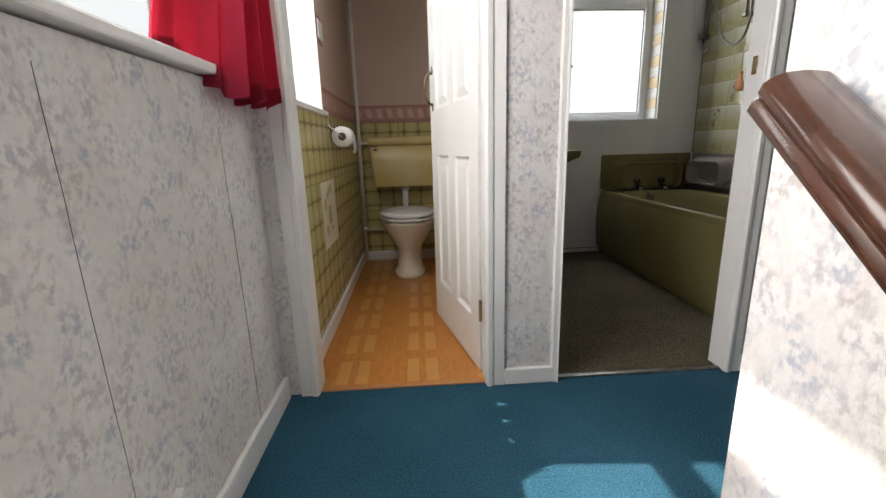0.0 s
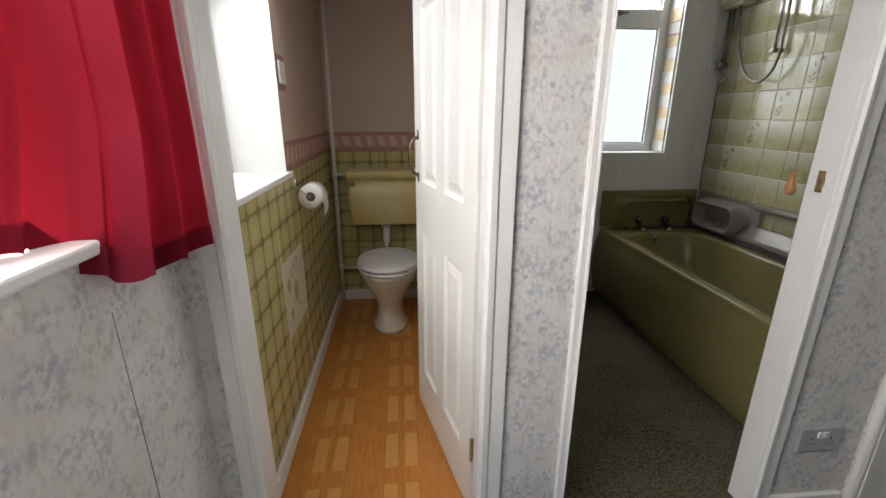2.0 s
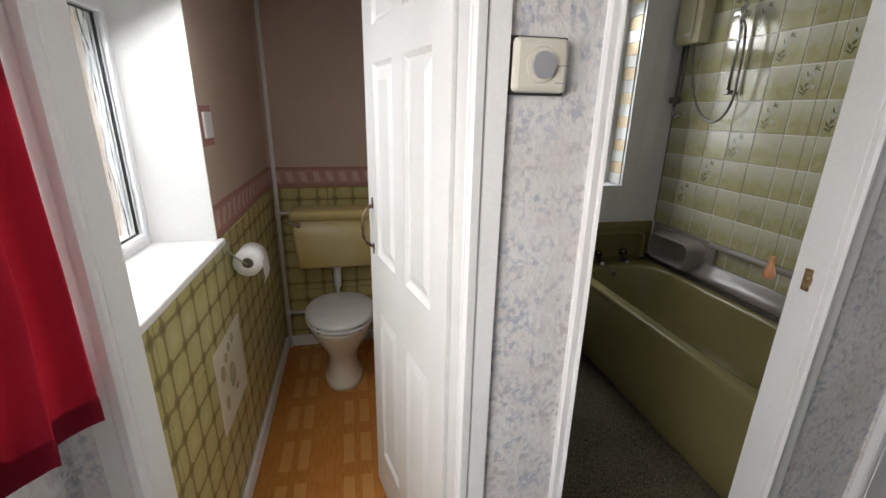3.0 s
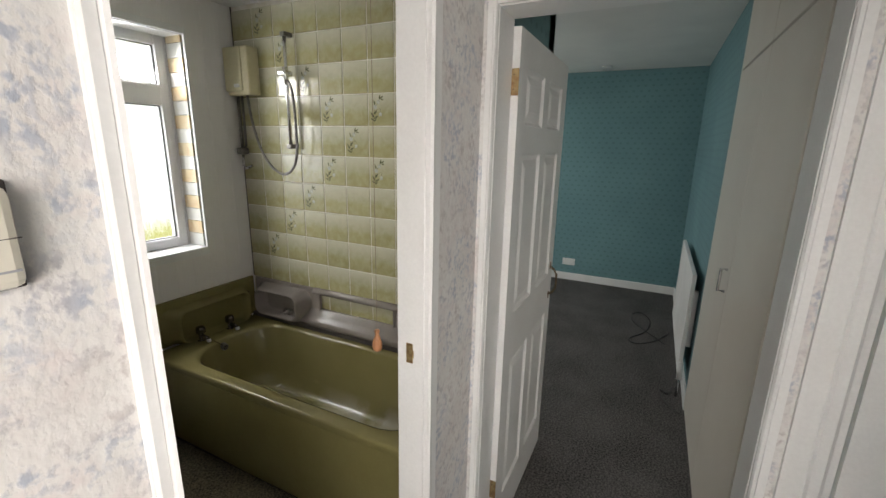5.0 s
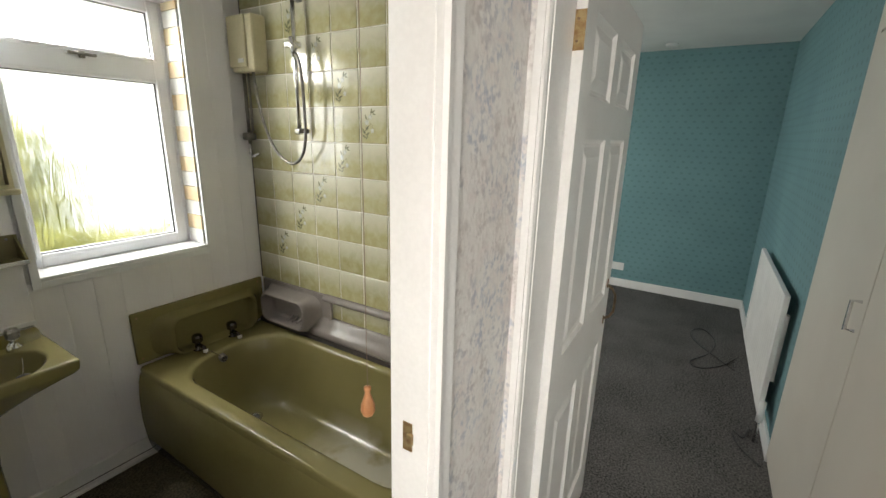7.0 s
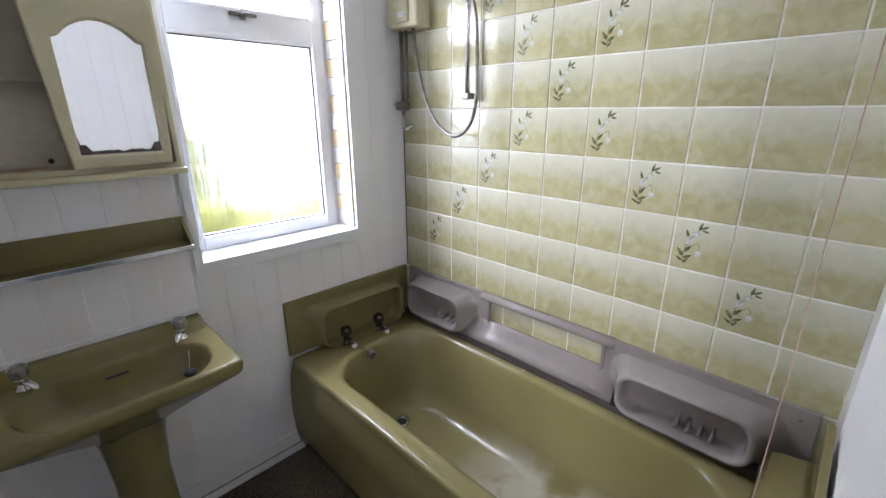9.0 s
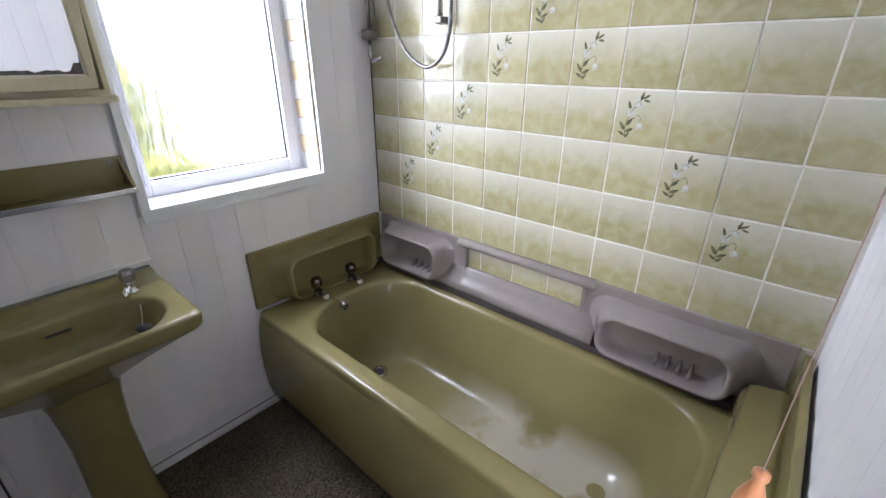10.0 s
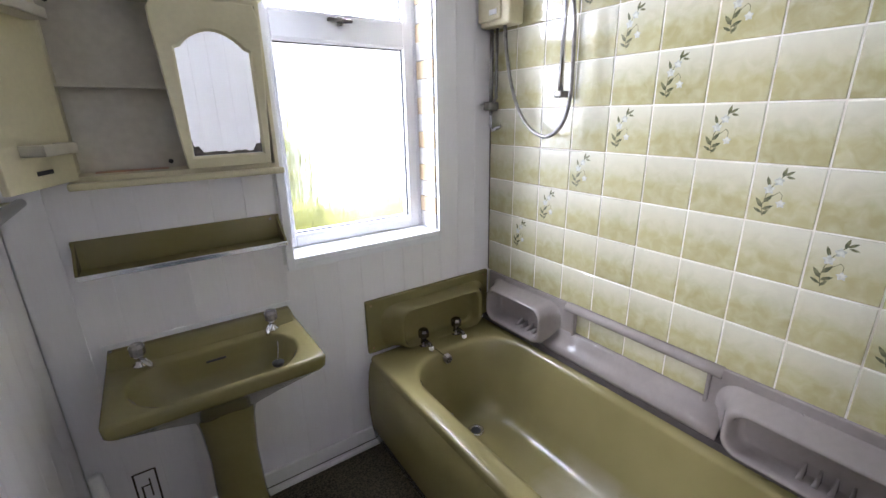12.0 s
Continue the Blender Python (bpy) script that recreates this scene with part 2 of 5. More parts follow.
def bath_tile():
    """Olive glazed tile, paler at its top edge, cloudy, each a little different; local z up, 0 at its foot."""
    m = mat_new("olive_glazed_tile", (0.5, 0.45, 0.2), 0.07)
    n = Nodes(m)
    x, y, z = n.xyz()
    info = n.nt.nodes.new("ShaderNodeObjectInfo")
    add = n.nt.nodes.new("ShaderNodeVectorMath")
    co = n.nt.nodes.new("ShaderNodeTexCoord")
    add.operation = "MULTIPLY_ADD"
    add.inputs[1].default_value = (1, 1, 1)
    cmb = n.nt.nodes.new("ShaderNodeCombineXYZ")
    n.nt.links.new(n.op("MULTIPLY", info.outputs["Random"], 37.0), cmb.inputs[0])
    n.nt.links.new(n.op("MULTIPLY", info.outputs["Random"], 91.0), cmb.inputs[2])
    n.nt.links.new(co.outputs["Object"], add.inputs[0])
    n.nt.links.new(cmb.outputs[0], add.inputs[2])
    tex = n.nt.nodes.new("ShaderNodeTexNoise")
    tex.inputs["Scale"].default_value, tex.inputs["Detail"].default_value, tex.inputs["Distortion"].default_value = 27, 6, 0.6
    n.nt.links.new(add.outputs[0], tex.inputs["Vector"])
    top = n.ramp(n.op("ADD", z, n.op("MULTIPLY", n.op("SUBTRACT", tex.outputs[0], 0.5), 0.025)), 0.055, 0.175)
    low = n.mix(n.ramp(info.outputs["Random"], 0, 1), (0.335, 0.31, 0.150), (0.40, 0.368, 0.19))
    c = n.mix(top, low, (0.62, 0.62, 0.53))
    cloud = n.ramp(tex.outputs[0], 0.38, 0.78, 0.0, 0.42)
    n.color(n.mix(cloud, c, (0.60, 0.575, 0.42)))
    n.bump(n.op("ADD", n.noise(22, 3), n.op("MULTIPLY", tex.outputs[0], 0.6)), 0.22, 0.003)
    return m


def carpet(name, a, b, scale=260.0):
    m = mat_new(name, a, 0.95)
    n = Nodes(m)
    pile = n.ramp(n.noise(scale, 3), 0.35, 0.65)
    wear = n.ramp(n.noise(3.2, 4), 0.35, 0.7)
    c = n.mix(pile, a, b)
    n.color(n.mix(n.op("MULTIPLY", wear, 0.22), c, tuple(min(1, q * 1.5 + 0.01) for q in b)))
    n.bump(n.noise(scale * 0.8, 3), 0.9, 0.006)
    n.b.inputs["Specular IOR Level"].default_value = 0.15
    n.b.inputs["Sheen Weight"].default_value = 0.0
    return m


def teal_paper():
    """Teal wallpaper with small darker dabs in offset rows."""
    m = mat_new("teal_dabbed_wallpaper", (0.1, 0.25, 0.28), 0.75)
    n = Nodes(m)
    x, y, z = n.xyz()
    h = n.op("ADD", x, y)
    zz = n.op("DIVIDE", z, 0.055)
    shift = n.op("MULTIPLY", n.op("MODULO", n.op("FLOOR", zz), 2.0), 0.5)
    u = n.op("SUBTRACT", n.op("FRACT", n.op("ADD", n.op("DIVIDE", h, 0.075), shift)), 0.5)
    v = n.op("SUBTRACT", n.op("FRACT", zz), 0.5)
    d = n.op("SQRT", n.op("ADD", n.op("MULTIPLY", u, u), n.op("MULTIPLY", v, v)))
    dab = n.op("LESS_THAN", d, 0.2)
    base = n.mix(n.ramp(n.noise(2.5, 3), 0.3, 0.7), (0.115, 0.235, 0.255), (0.14, 0.275, 0.295))
    n.color(n.mix(n.op("MULTIPLY", dab, 0.34), base, (0.05, 0.11, 0.125)))
    n.bump(n.noise(120, 3), 0.2, 0.002)
    return m


def pink_paper():
    m = mat_new("pink_wallpaper", (0.55, 0.4, 0.32), 0.75)
    n = Nodes(m)
    x, y, z = n.xyz()
    stripe = n.op("SINE", n.op("MULTIPLY", n.op("ADD", x, y), 330.0))
    base = n.mix(n.ramp(n.noise(3, 4), 0.3, 0.7), (0.50, 0.385, 0.31), (0.55, 0.43, 0.35))
    n.color(n.mix(n.ramp(stripe, -1, 1, 0, 0.10), base, (0.63, 0.52, 0.44)))
    n.bump(n.noise(150, 3), 0.15, 0.002)
    return m


def border_paper():
    """Dusty pink border with pale petal shapes between darker edge bands."""
    m = mat_new("pink_border", (0.5, 0.3, 0.26), 0.7)
    n = Nodes(m)
    x, y, z = n.xyz()
    h = n.op("DIVIDE", n.op("ADD", n.op("SUBTRACT", x, y), 9.0), 0.075)
    zz = n.op("DIVIDE", n.op("SUBTRACT", z, 1.03), 0.12)
    tri = n.op("ABSOLUTE", n.op("SUBTRACT", n.op("FRACT", n.op("ADD", h, n.op("MULTIPLY", zz, 0.4))), 0.5))
    petal = n.op("MULTIPLY", n.op("GREATER_THAN", tri, 0.26), n.band(zz, 0.28, 0.78))
    edge = n.op("ADD", n.op("LESS_THAN", zz, 0.18), n.op("GREATER_THAN", zz, 0.86))
    c = n.mix(n.ramp(n.noise(25, 3), 0.35, 0.65), (0.40, 0.22, 0.185), (0.47, 0.27, 0.23))
    c = n.mix(n.op("MULTIPLY", petal, 0.7), c, (0.62, 0.46, 0.40))
    n.color(n.mix(n.op("MULTIPLY", edge, 0.7), c, (0.34, 0.16, 0.14)))
    return m


def obscure_glass():
    """Patterned obscure glass: clear, wavy, softly scattering."""
    m = bpy.data.materials.new("obscure_glass")
    m.use_nodes = True
    n = Nodes(m)
    n.b.inputs["Base Color"].default_value = (0.95, 0.98, 0.97, 1)
    n.b.inputs["Transmission Weight"].default_value = 1.0
    n.b.inputs["Roughness"].default_value = 0.17
    n.b.inputs["IOR"].default_value = 1.25
    grain = n.op("SINE", n.op("MULTIPLY", n.noise(9, 2, stretch=(1, 1, 0.16)), 75.0))
    n.bump(n.op("ADD", n.noise(20, 2, stretch=(1, 1, 0.22)), n.op("MULTIPLY", n.ramp(grain, 0.2, 1.0), 0.07)), 0.8, 0.012)
    return m


M_PAPER = wallpaper_grey()
M_WHITE = mat_new("white_gloss_paint", (0.80, 0.80, 0.79), 0.28, color2=(0.75, 0.745, 0.73), scale=3.5, bump=0.12, bump_scale=45, fine=(120, 0.025), rough2=0.4)
M_UPVC = mat_new("white_plastic_frame", (0.82, 0.83, 0.85), 0.3, color2=(0.78, 0.79, 0.81), scale=5)
M_BLUE = carpet("blue_carpet", (0.008, 0.040, 0.070), (0.028, 0.104, 0.154), 190)
M_GREYC = carpet("grey_bedroom_carpet", (0.022, 0.021, 0.021), (0.135, 0.128, 0.124), 105)
M_BROWN = carpet("brown_green_carpet", (0.022, 0.018, 0.010), (0.115, 0.098, 0.064), 120)
M_GREEN = mat_new("avocado_acrylic", (0.218, 0.19, 0.078), 0.12, color2=(0.195, 0.168, 0.066), scale=3, bump=0.02, bump_scale=8, fine=(60, 0.02), rough2=0.16)
M_TUB = mat_new("avocado_acrylic_worn", (0.21, 0.19, 0.058), 0.13, color2=(0.18, 0.162, 0.046), scale=3, rough2=0.2)
_n = Nodes(M_TUB)
_x, _y, _z = _n.xyz()
_low = _n.ramp(_z, 0.21, 0.125)
_blob = _n.ramp(_n.noise(5.5, 6), 0.34, 0.50)
_fade = _n.ramp(_n.op("ADD", _y, _n.op("MULTIPLY", _n.noise(6, 5), 0.25)), 2.66, 2.44)
_ring = _n.op("SQRT", _n.op("ADD", _n.op("POWER", _n.op("ABSOLUTE", _n.op("SUBTRACT", _x, 1.80)), 2.0), _n.op("POWER", _n.op("ABSOLUTE", _n.op("SUBTRACT", _y, 1.865)), 2.0)))
_where = _n.op("MULTIPLY", _n.op("MULTIPLY", _fade, _n.ramp(_ring, 0.030, 0.034)), _n.op("MULTIPLY", _low, _blob))
_n.color(_n.mix(_n.op("MULTIPLY", _where, 0.62), _n.mix(_n.ramp(_n.noise(3), 0.3, 0.7), (0.198, 0.172, 0.07), (0.23, 0.20, 0.086)), (0.50, 0.47, 0.40)))
M_TAUPE = mat_new("taupe_plastic", (0.27, 0.24, 0.222), 0.10, color2=(0.24, 0.213, 0.196), scale=4, fine=(50, 0.03), rough2=0.18)
M_TILE = bath_tile()
M_GROUT = mat_new("pale_grout", (0.84, 0.83, 0.78), 0.7, color2=(0.68, 0.64, 0.54), scale=9, bump=0.3, bump_scale=90)
M_WCTILE = wc_tile()
M_WCGROUT = mat_new("dark_grout", (0.23, 0.19, 0.09), 0.85, scale=20)
M_DECOR = mat_new("cream_picture_tile", (0.66, 0.62, 0.48), 0.3, color2=(0.60, 0.55, 0.40), scale=9)
M_DECOR2 = mat_new("olive_motif", (0.30, 0.26, 0.13), 0.4, color2=(0.38, 0.33, 0.18), scale=30)
M_PINK = pink_paper()
M_BORDER = border_paper()
M_TEAL = teal_paper()
M_LINO = lino_parquet()
M_PLAIN = mat_new("white_emulsion", (0.74, 0.74, 0.72), 0.8, color2=(0.68, 0.68, 0.665), scale=2.5, bump=0.2, bump_scale=60)
M_CLAD = mat_new("white_cladding", (0.84, 0.825, 0.835), 0.40, color2=(0.815, 0.80, 0.81), scale=3, fine=(40, 0.012), stretch=(3, 3, 0.3), bump=0.06, bump_scale=80)
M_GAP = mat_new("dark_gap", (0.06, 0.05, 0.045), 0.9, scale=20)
M_CREAM = mat_new("cream_paint", (0.62, 0.57, 0.38), 0.4, color2=(0.56, 0.51, 0.33), scale=4, fine=(70, 0.03), rough2=0.5)
M_INSIDE = mat_new("aged_white_board", (0.60, 0.57, 0.48), 0.5, color2=(0.52, 0.48, 0.38), scale=5, fine=(40, 0.05))
M_CERAMIC = mat_new("white_ceramic", (0.80, 0.77, 0.68), 0.1, color2=(0.77, 0.73, 0.63), scale=3)
M_CISTERN = mat_new("yellowed_plastic", (0.68, 0.59, 0.32), 0.28, color2=(0.60, 0.47, 0.17), scale=4.5, rough2=0.35)
M_CHROME = mat_new("chrome", (0.75, 0.75, 0.76), 0.12, 1.0, color2=(0.62, 0.61, 0.6), scale=40, rough2=0.25)
M_STEEL = mat_new("brushed_steel", (0.27, 0.26, 0.24), 0.30, 0.9, color2=(0.17, 0.16, 0.145), scale=30)
M_BRASS = mat_new("brass", (0.40, 0.30, 0.15), 0.4, 0.7, color2=(0.26, 0.15, 0.07), scale=60, rough2=0.6)
M_BRONZE = mat_new("antique_bronze", (0.28, 0.20, 0.13), 0.35, 1.0, color2=(0.16, 0.10, 0.06), scale=50)
M_WOOD = mat_new("varnished_hardwood", (0.068, 0.026, 0.014), 0.22, color2=(0.045, 0.017, 0.010), scale=14, fine=(50, 0.15), stretch=(9, 0.5, 3), coat=0.2, rough2=0.27)
M_PEAR = mat_new("turned_beech", (0.48, 0.22, 0.10), 0.4, color2=(0.40, 0.17, 0.07), scale=30, stretch=(4, 4, 1))
M_CORD = mat_new("cord", (0.19, 0.13, 0.095), 0.8, scale=60)
M_RUBBER = mat_new("black_rubber", (0.02, 0.02, 0.02), 0.5, scale=30)
M_PLASTIC = mat_new("ivory_plastic", (0.66, 0.64, 0.56), 0.35, color2=(0.62, 0.59, 0.50), scale=8)
M_SOCKET = mat_new("white_plastic", (0.78, 0.78, 0.77), 0.3, scale=10)
M_SMOKE = mat_new("smoked_plastic", (0.42, 0.41, 0.39), 0.14, 0.7, color2=(0.26, 0.25, 0.235), scale=60)
# chrome with the dark reflections of the room put into its base colour
M_DARK_CHROME = mat_new("chrome_dark_reflection", (0.20, 0.185, 0.165), 0.14, 1.0, color2=(0.11, 0.10, 0.09), scale=50, rough2=0.3)
M_GREYPLATE = mat_new("grey_plastic", (0.46, 0.46, 0.47), 0.35, scale=10)
M_GREYDIAL = mat_new("grey_dial", (0.34, 0.34, 0.36), 0.45, scale=20)
M_MIRROR = mat_new("mirror", (0.86, 0.87, 0.87), 0.02, 1.0, color2=(0.84, 0.85, 0.85))
M_ROT = mat_new("perished_silvering", (0.045, 0.04, 0.035), 0.5, color2=(0.12, 0.1, 0.08), scale=60)
M_PAPERROLL = mat_new("tissue", (0.82, 0.81, 0.78), 0.9, scale=30, bump=0.2, bump_scale=120)
M_RAD = mat_new("radiator_enamel", (0.76, 0.76, 0.74), 0.35, scale=6)
M_WARD = mat_new("wardrobe_paint", (0.66, 0.62, 0.55), 0.4, color2=(0.62, 0.575, 0.505), scale=2.5, bump=0.08, bump_scale=50)
M_PETAL = mat_new("petal_white", (0.58, 0.59, 0.53), 0.1, color2=(0.34, 0.36, 0.32), scale=120)
M_LEAF = mat_new("printed_leaf", (0.075, 0.085, 0.045), 0.15, color2=(0.17, 0.17, 0.09), scale=80)
M_GLASS = obscure_glass()
M_GRASS = mat_new("dry_grass", (0.22, 0.225, 0.13), 0.9, color2=(0.28, 0.275, 0.18), scale=0.7, fine=(14, 0.3))
M_BUSH = mat_new("shrub_leaf", (0.30, 0.33, 0.07), 0.6, color2=(0.40, 0.38, 0.13), scale=3)
M_BARK = mat_new("bark", (0.10, 0.075, 0.05), 0.9, scale=12)

M_RED = mat_new("red_curtain", (0.19, 0.014, 0.030), 0.95, color2=(0.155, 0.010, 0.022), scale=8, bump=0.25, bump_scale=300)
_nt = M_RED.node_tree
_nt.nodes["Principled BSDF"].inputs["Specular IOR Level"].default_value = 0.1
_tr = _nt.nodes.new("ShaderNodeBsdfTranslucent")
_tr.inputs[0].default_value = (0.62, 0.02, 0.04, 1)
_mx = _nt.nodes.new("ShaderNodeMixShader")
_mx.inputs[0].default_value = 0.17
_nt.links.new(_nt.nodes["Principled BSDF"].outputs[0], _mx.inputs[1])
_nt.links.new(_tr.outputs[0], _mx.inputs[2])
_nt.links.new(_mx.outputs[0], _nt.nodes["Material Output"].inputs[0])
# ---- the setting ----
H = 2.38           # ceiling height
XL = -0.55         # stair and landing outer wall
XW = -0.50         # toilet outer wall
YD = 1.370         # wall with the two doors, landing face
YB = 1.446         # its other face
YE = 3.238         # outer wall with the bathroom window
XP0, XP1 = 0.24, 0.32   # partition between toilet and bathroom
XT = 2.082         # tiled wall
XB0, XB1 = 1.41, 1.53   # wall with the bedroom door
YR = 0.53          # bedroom side wall
XF = 5.5           # bedroom far wall
BH = 2.45          # bedroom ceiling height

wall_left = wall_x("wall_left", M_PAPER, -0.82, XL, -2.6, YB, -1.8, H, [(-0.5, 1.398, 1.03, 2.32)], "grey flecked vinyl wallpaper with open vertical seams")
wall_wc = wall_x("wall_wc_outer", M_PINK, -0.82, XW, YB, YE, -0.2, H, [(1.52, 2.17, 1.03, 2.16)], "pink papered outer wall over olive tiles")
wall_doors = wall_y("wall_doors", M_PAPER, XL, XB0, YD, YB, 0, H, [(-0.462, 0.193, 0, 2.03), (0.405, 1.097, 0, 2.03)], "grey flecked wallpaper between two doorways")
wall_bed = wall_x("wall_bedroom_door", M_PAPER, XB0, XB1, -1.3, YB, 0, H, [(0.53, 1.352, 0, 2.03), (-0.37, 0.420, 0, 2.03)], "grey flecked wallpaper beside painted door frames")
wall_win = wall_y("wall_window", M_PLAIN, -0.82, XT, YE, 3.5, -0.2, H, [(1.085, 1.768, 1.005, 2.18)], "outer wall with a white-trimmed window")
wall_tiles = wall_x("wall_tiles", M_GROUT, XT, 2.18, YB - 0.1, 3.5, 0, BH, (), "olive tiled wall above the bath")
wall_part = wall_x("wall_partition", M_PINK, XP0, XP1 - 0.01, YB, YE, 0, H, (), "partition between toilet and bathroom")
wall_x("wall_stair", M_PAPER, 0.36, 0.46, -2.6, 0.457, -1.8, H, (), "grey flecked wallpaper beside the stairs")
wall_y("wall_bedroom_side", M_TEAL, XB1, XF, YR - 0.1, YR, 0, BH, (), "teal wallpaper with small dark dabs")
wall_x("wall_bedroom_far", M_TEAL, XF, XF + 0.1, YR - 0.1, 3.5, 0, BH, (), "teal wallpaper with small dark dabs")
wall_y("wall_bedroom_window", M_TEAL, 2.18, XF, YE, 3.5, 0, BH, [(3.2, 5.0, 1.0, 2.1)], "teal papered outer wall with a window")
wall_y("wall_bathroom_back", M_TEAL, XB1, 2.18, YB - 0.1, YB - 0.004, 0, BH, (), "teal papered wall beside the open door")
wall_y("wall_landing_end", M_PAPER, 0.46, XB1, -1.4, -1.3, 0, H, (), "grey flecked wallpaper at the landing's end")
wall_y("wall_stair_foot", M_PAPER, -0.82, 0.46, -2.7, -2.6, -1.8, H, (), "grey flecked wallpaper at the foot of the stairs")

tagged(part("floor", boxes((XL, XB0, 0.72, YD + 0.02, -0.2, 0), (0.46, XB0, -1.3, 0.72, -0.2, 0)), M_BLUE), "worn deep blue landing carpet", "floor", kind="structure")
tagged(part("floor_wc", boxes((XW, XP0, YD + 0.02, YE, -0.2, 0.002)), M_LINO), "honey parquet-print lino", "floor", kind="structure")
tagged(part("floor_bathroom", boxes((XP0, XT, YD + 0.02, YE, -0.2, 0.002)), M_BROWN), "brown-green flecked carpet", "floor", kind="structure")
tagged(part("floor_bedroom", boxes((XB0, XF, YR, YE, -0.25, 0.001)), M_GREYC), "worn dark grey carpet", "floor", kind="structure")
tagged(part("ceiling", boxes((-0.82, 2.18, -2.7, 3.5, H, H + 0.1)), M_PLAIN), "white ceiling", "ceiling", kind="structure")
tagged(part("ceiling_bedroom", boxes((XB1 + 0.001, XF + 0.1, YR - 0.1, 3.5, BH, BH + 0.1)), M_PLAIN), "white ceiling", "ceiling", kind="structure")
tagged(part("floor_hall", boxes((-0.82, 0.46, -2.6, -1.2, -1.9, -1.71)), M_BLUE), "blue hall carpet", "floor", kind="structure")

stairs = thing("stairs", "straight stairs covered in worn blue carpet", "stairs", kind="structure")
for i in range(8):
    part("step", boxes((XL, 0.36, 0.48 - 0.24 * i, 0.74 - 0.24 * i, -0.19 * (i + 2), -0.19 * (i + 1)), bevel=0.015), M_BLUE, stairs)

# wall seams: the paper has parted along its joints
for y, top in ((0.60, 1.02), (1.12, 0.93), (0.06, 1.02)):
    bm = bmesh.new()
    rng = random.Random(int(y * 100))
    pts, z, dy = [], 0.02, 0.0
    while z < top:
        w = rng.choice((0.00002, 0.00004, 0.0004, 0.0002))
        pts.append((y + dy, w, z))
        dy += rng.uniform(-0.0012, 0.0012)
        z += 0.06
    loft(bm, [[(XL + 0.0012, a - w, z), (XL + 0.0012, a + w, z), (XL - 0.01, a + w, z), (XL - 0.01, a - w, z)] for a, w, z in pts])
    part("seam", bm, M_GAP, wall_left, "dark open wallpaper seam")


# ---- skirting, frames ----
def skirting(name, x0, x1, y0, y1, h=0.075, label="white gloss skirting board"):
    bm = boxes((x0, x1, y0, y1, 0.0, h), bevel=0.004)
    return tagged(part(name, bm, M_WHITE), label, "skirting", kind="structure")


skirting("baseboard_left", XL, XL + 0.016, 0.70, YD - 0.017, 0.085)
skirting("baseboard_strip", 0.232, 0.409, YD - 0.016, YD, 0.062)
skirting("baseboard_socket_wall", 1.126, XB0 - 0.02, YD - 0.016, YD, 0.062)
bm = bmesh.new()
loft(bm, [[(XL, y, -0.19 + (y - 0.48) / 0.24 * 0.19 + q) for q in (0.06, 0.24)] + [(XL + 0.016, y, -0.19 + (y - 0.48) / 0.24 * 0.19 + q) for q in (0.24, 0.06)] for y in (-1.6, 0.70)])
tagged(part("baseboard_stairs", bm, M_WHITE), "white gloss stair string", "skirting", kind="structure")
skirting("baseboard_bedroom_far", XF - 0.016, XF, YR, YE, 0.09)
skirting("baseboard_bedroom_side", 3.03, XF - 0.02, YR, YR + 0.016, 0.09)
skirting("baseboard_wc_left", XW + 0.006, XW + 0.024, YB + 0.03, YE - 0.02, 0.07)
skirting("baseboard_wc_back", XW + 0.03, XP0, YE - 0.026, YE - 0.008, 0.07)
skirting("baseboard_bathroom", XP1 + 0.01, 1.40, YE - 0.026, YE - 0.011, 0.10)
tagged(part("baseboard_bathroom_ledge", boxes((XP1 + 0.01, 1.40, YE - 0.046, YE - 0.027, 0.003, 0.028), bevel=0.006), M_WHITE), "white boxed pipe along the skirting", "skirting", kind="structure")
tagged(part("pipe_gap", boxes((XP1 + 0.01, 1.40, YE - 0.028, YE - 0.0265, 0.03, 0.034)), M_GAP), "dark gap over the boxed pipe", "skirting", kind="structure")


def moulding(bm, length_axis, a, b, u0, u1, face, out, side):
    """An architrave board along one axis: flat board, quirk and bead. face: wall plane; out: sign of its normal; side: where the bead is."""
    w = u1 - u0
    cuts = [(0.0, 0.012), (0.55, 0.012), (0.60, 0.009), (0.66, 0.017), (0.90, 0.019), (1.0, 0.012)]
    prof = [(u0 + (f if side > 0 else 1 - f) * w, t) for f, t in cuts]
    ring = [(prof[0][0], 0.0)] + prof + [(prof[-1][0], 0.0)]
    rings = []
    for q in (a, b):
        pts = []
        for u, t in ring:
            d = face + out * t
            if length_axis == "z_y":      # board upright on a wall whose normal is y
                pts.append((u, d, q))
            elif length_axis == "z_x":    # upright on a wall whose normal is x
                pts.append((d, u, q))
            elif length_axis == "x":      # along x, normal y
                pts.append((q, d, u))
            else:                          # along y, normal x
                pts.append((d, q, u))
        rings.append(pts)
    return loft(bm, rings)


def door_frame_y(name, x0, x1, label, left_w=0.055, right_w=0.052, back=True):
    """Lining and architraves of a doorway in the wall that runs along x."""
    f = thing(name, label, "door frame", kind="structure")
    part("jamb", boxes((x0 - 0.028, x0, YD - 0.002, YB + 0.002, 0, 2.02), bevel=0.002), M_WHITE, f)
    part("jamb", boxes((x1, x1 + 0.028, YD - 0.002, YB + 0.002, 0, 2.02), bevel=0.002), M_WHITE, f)
    part("head", boxes((x0 - 0.028, x1 + 0.028, YD - 0.002, YB + 0.002, 2.0, 2.028)), M_WHITE, f)
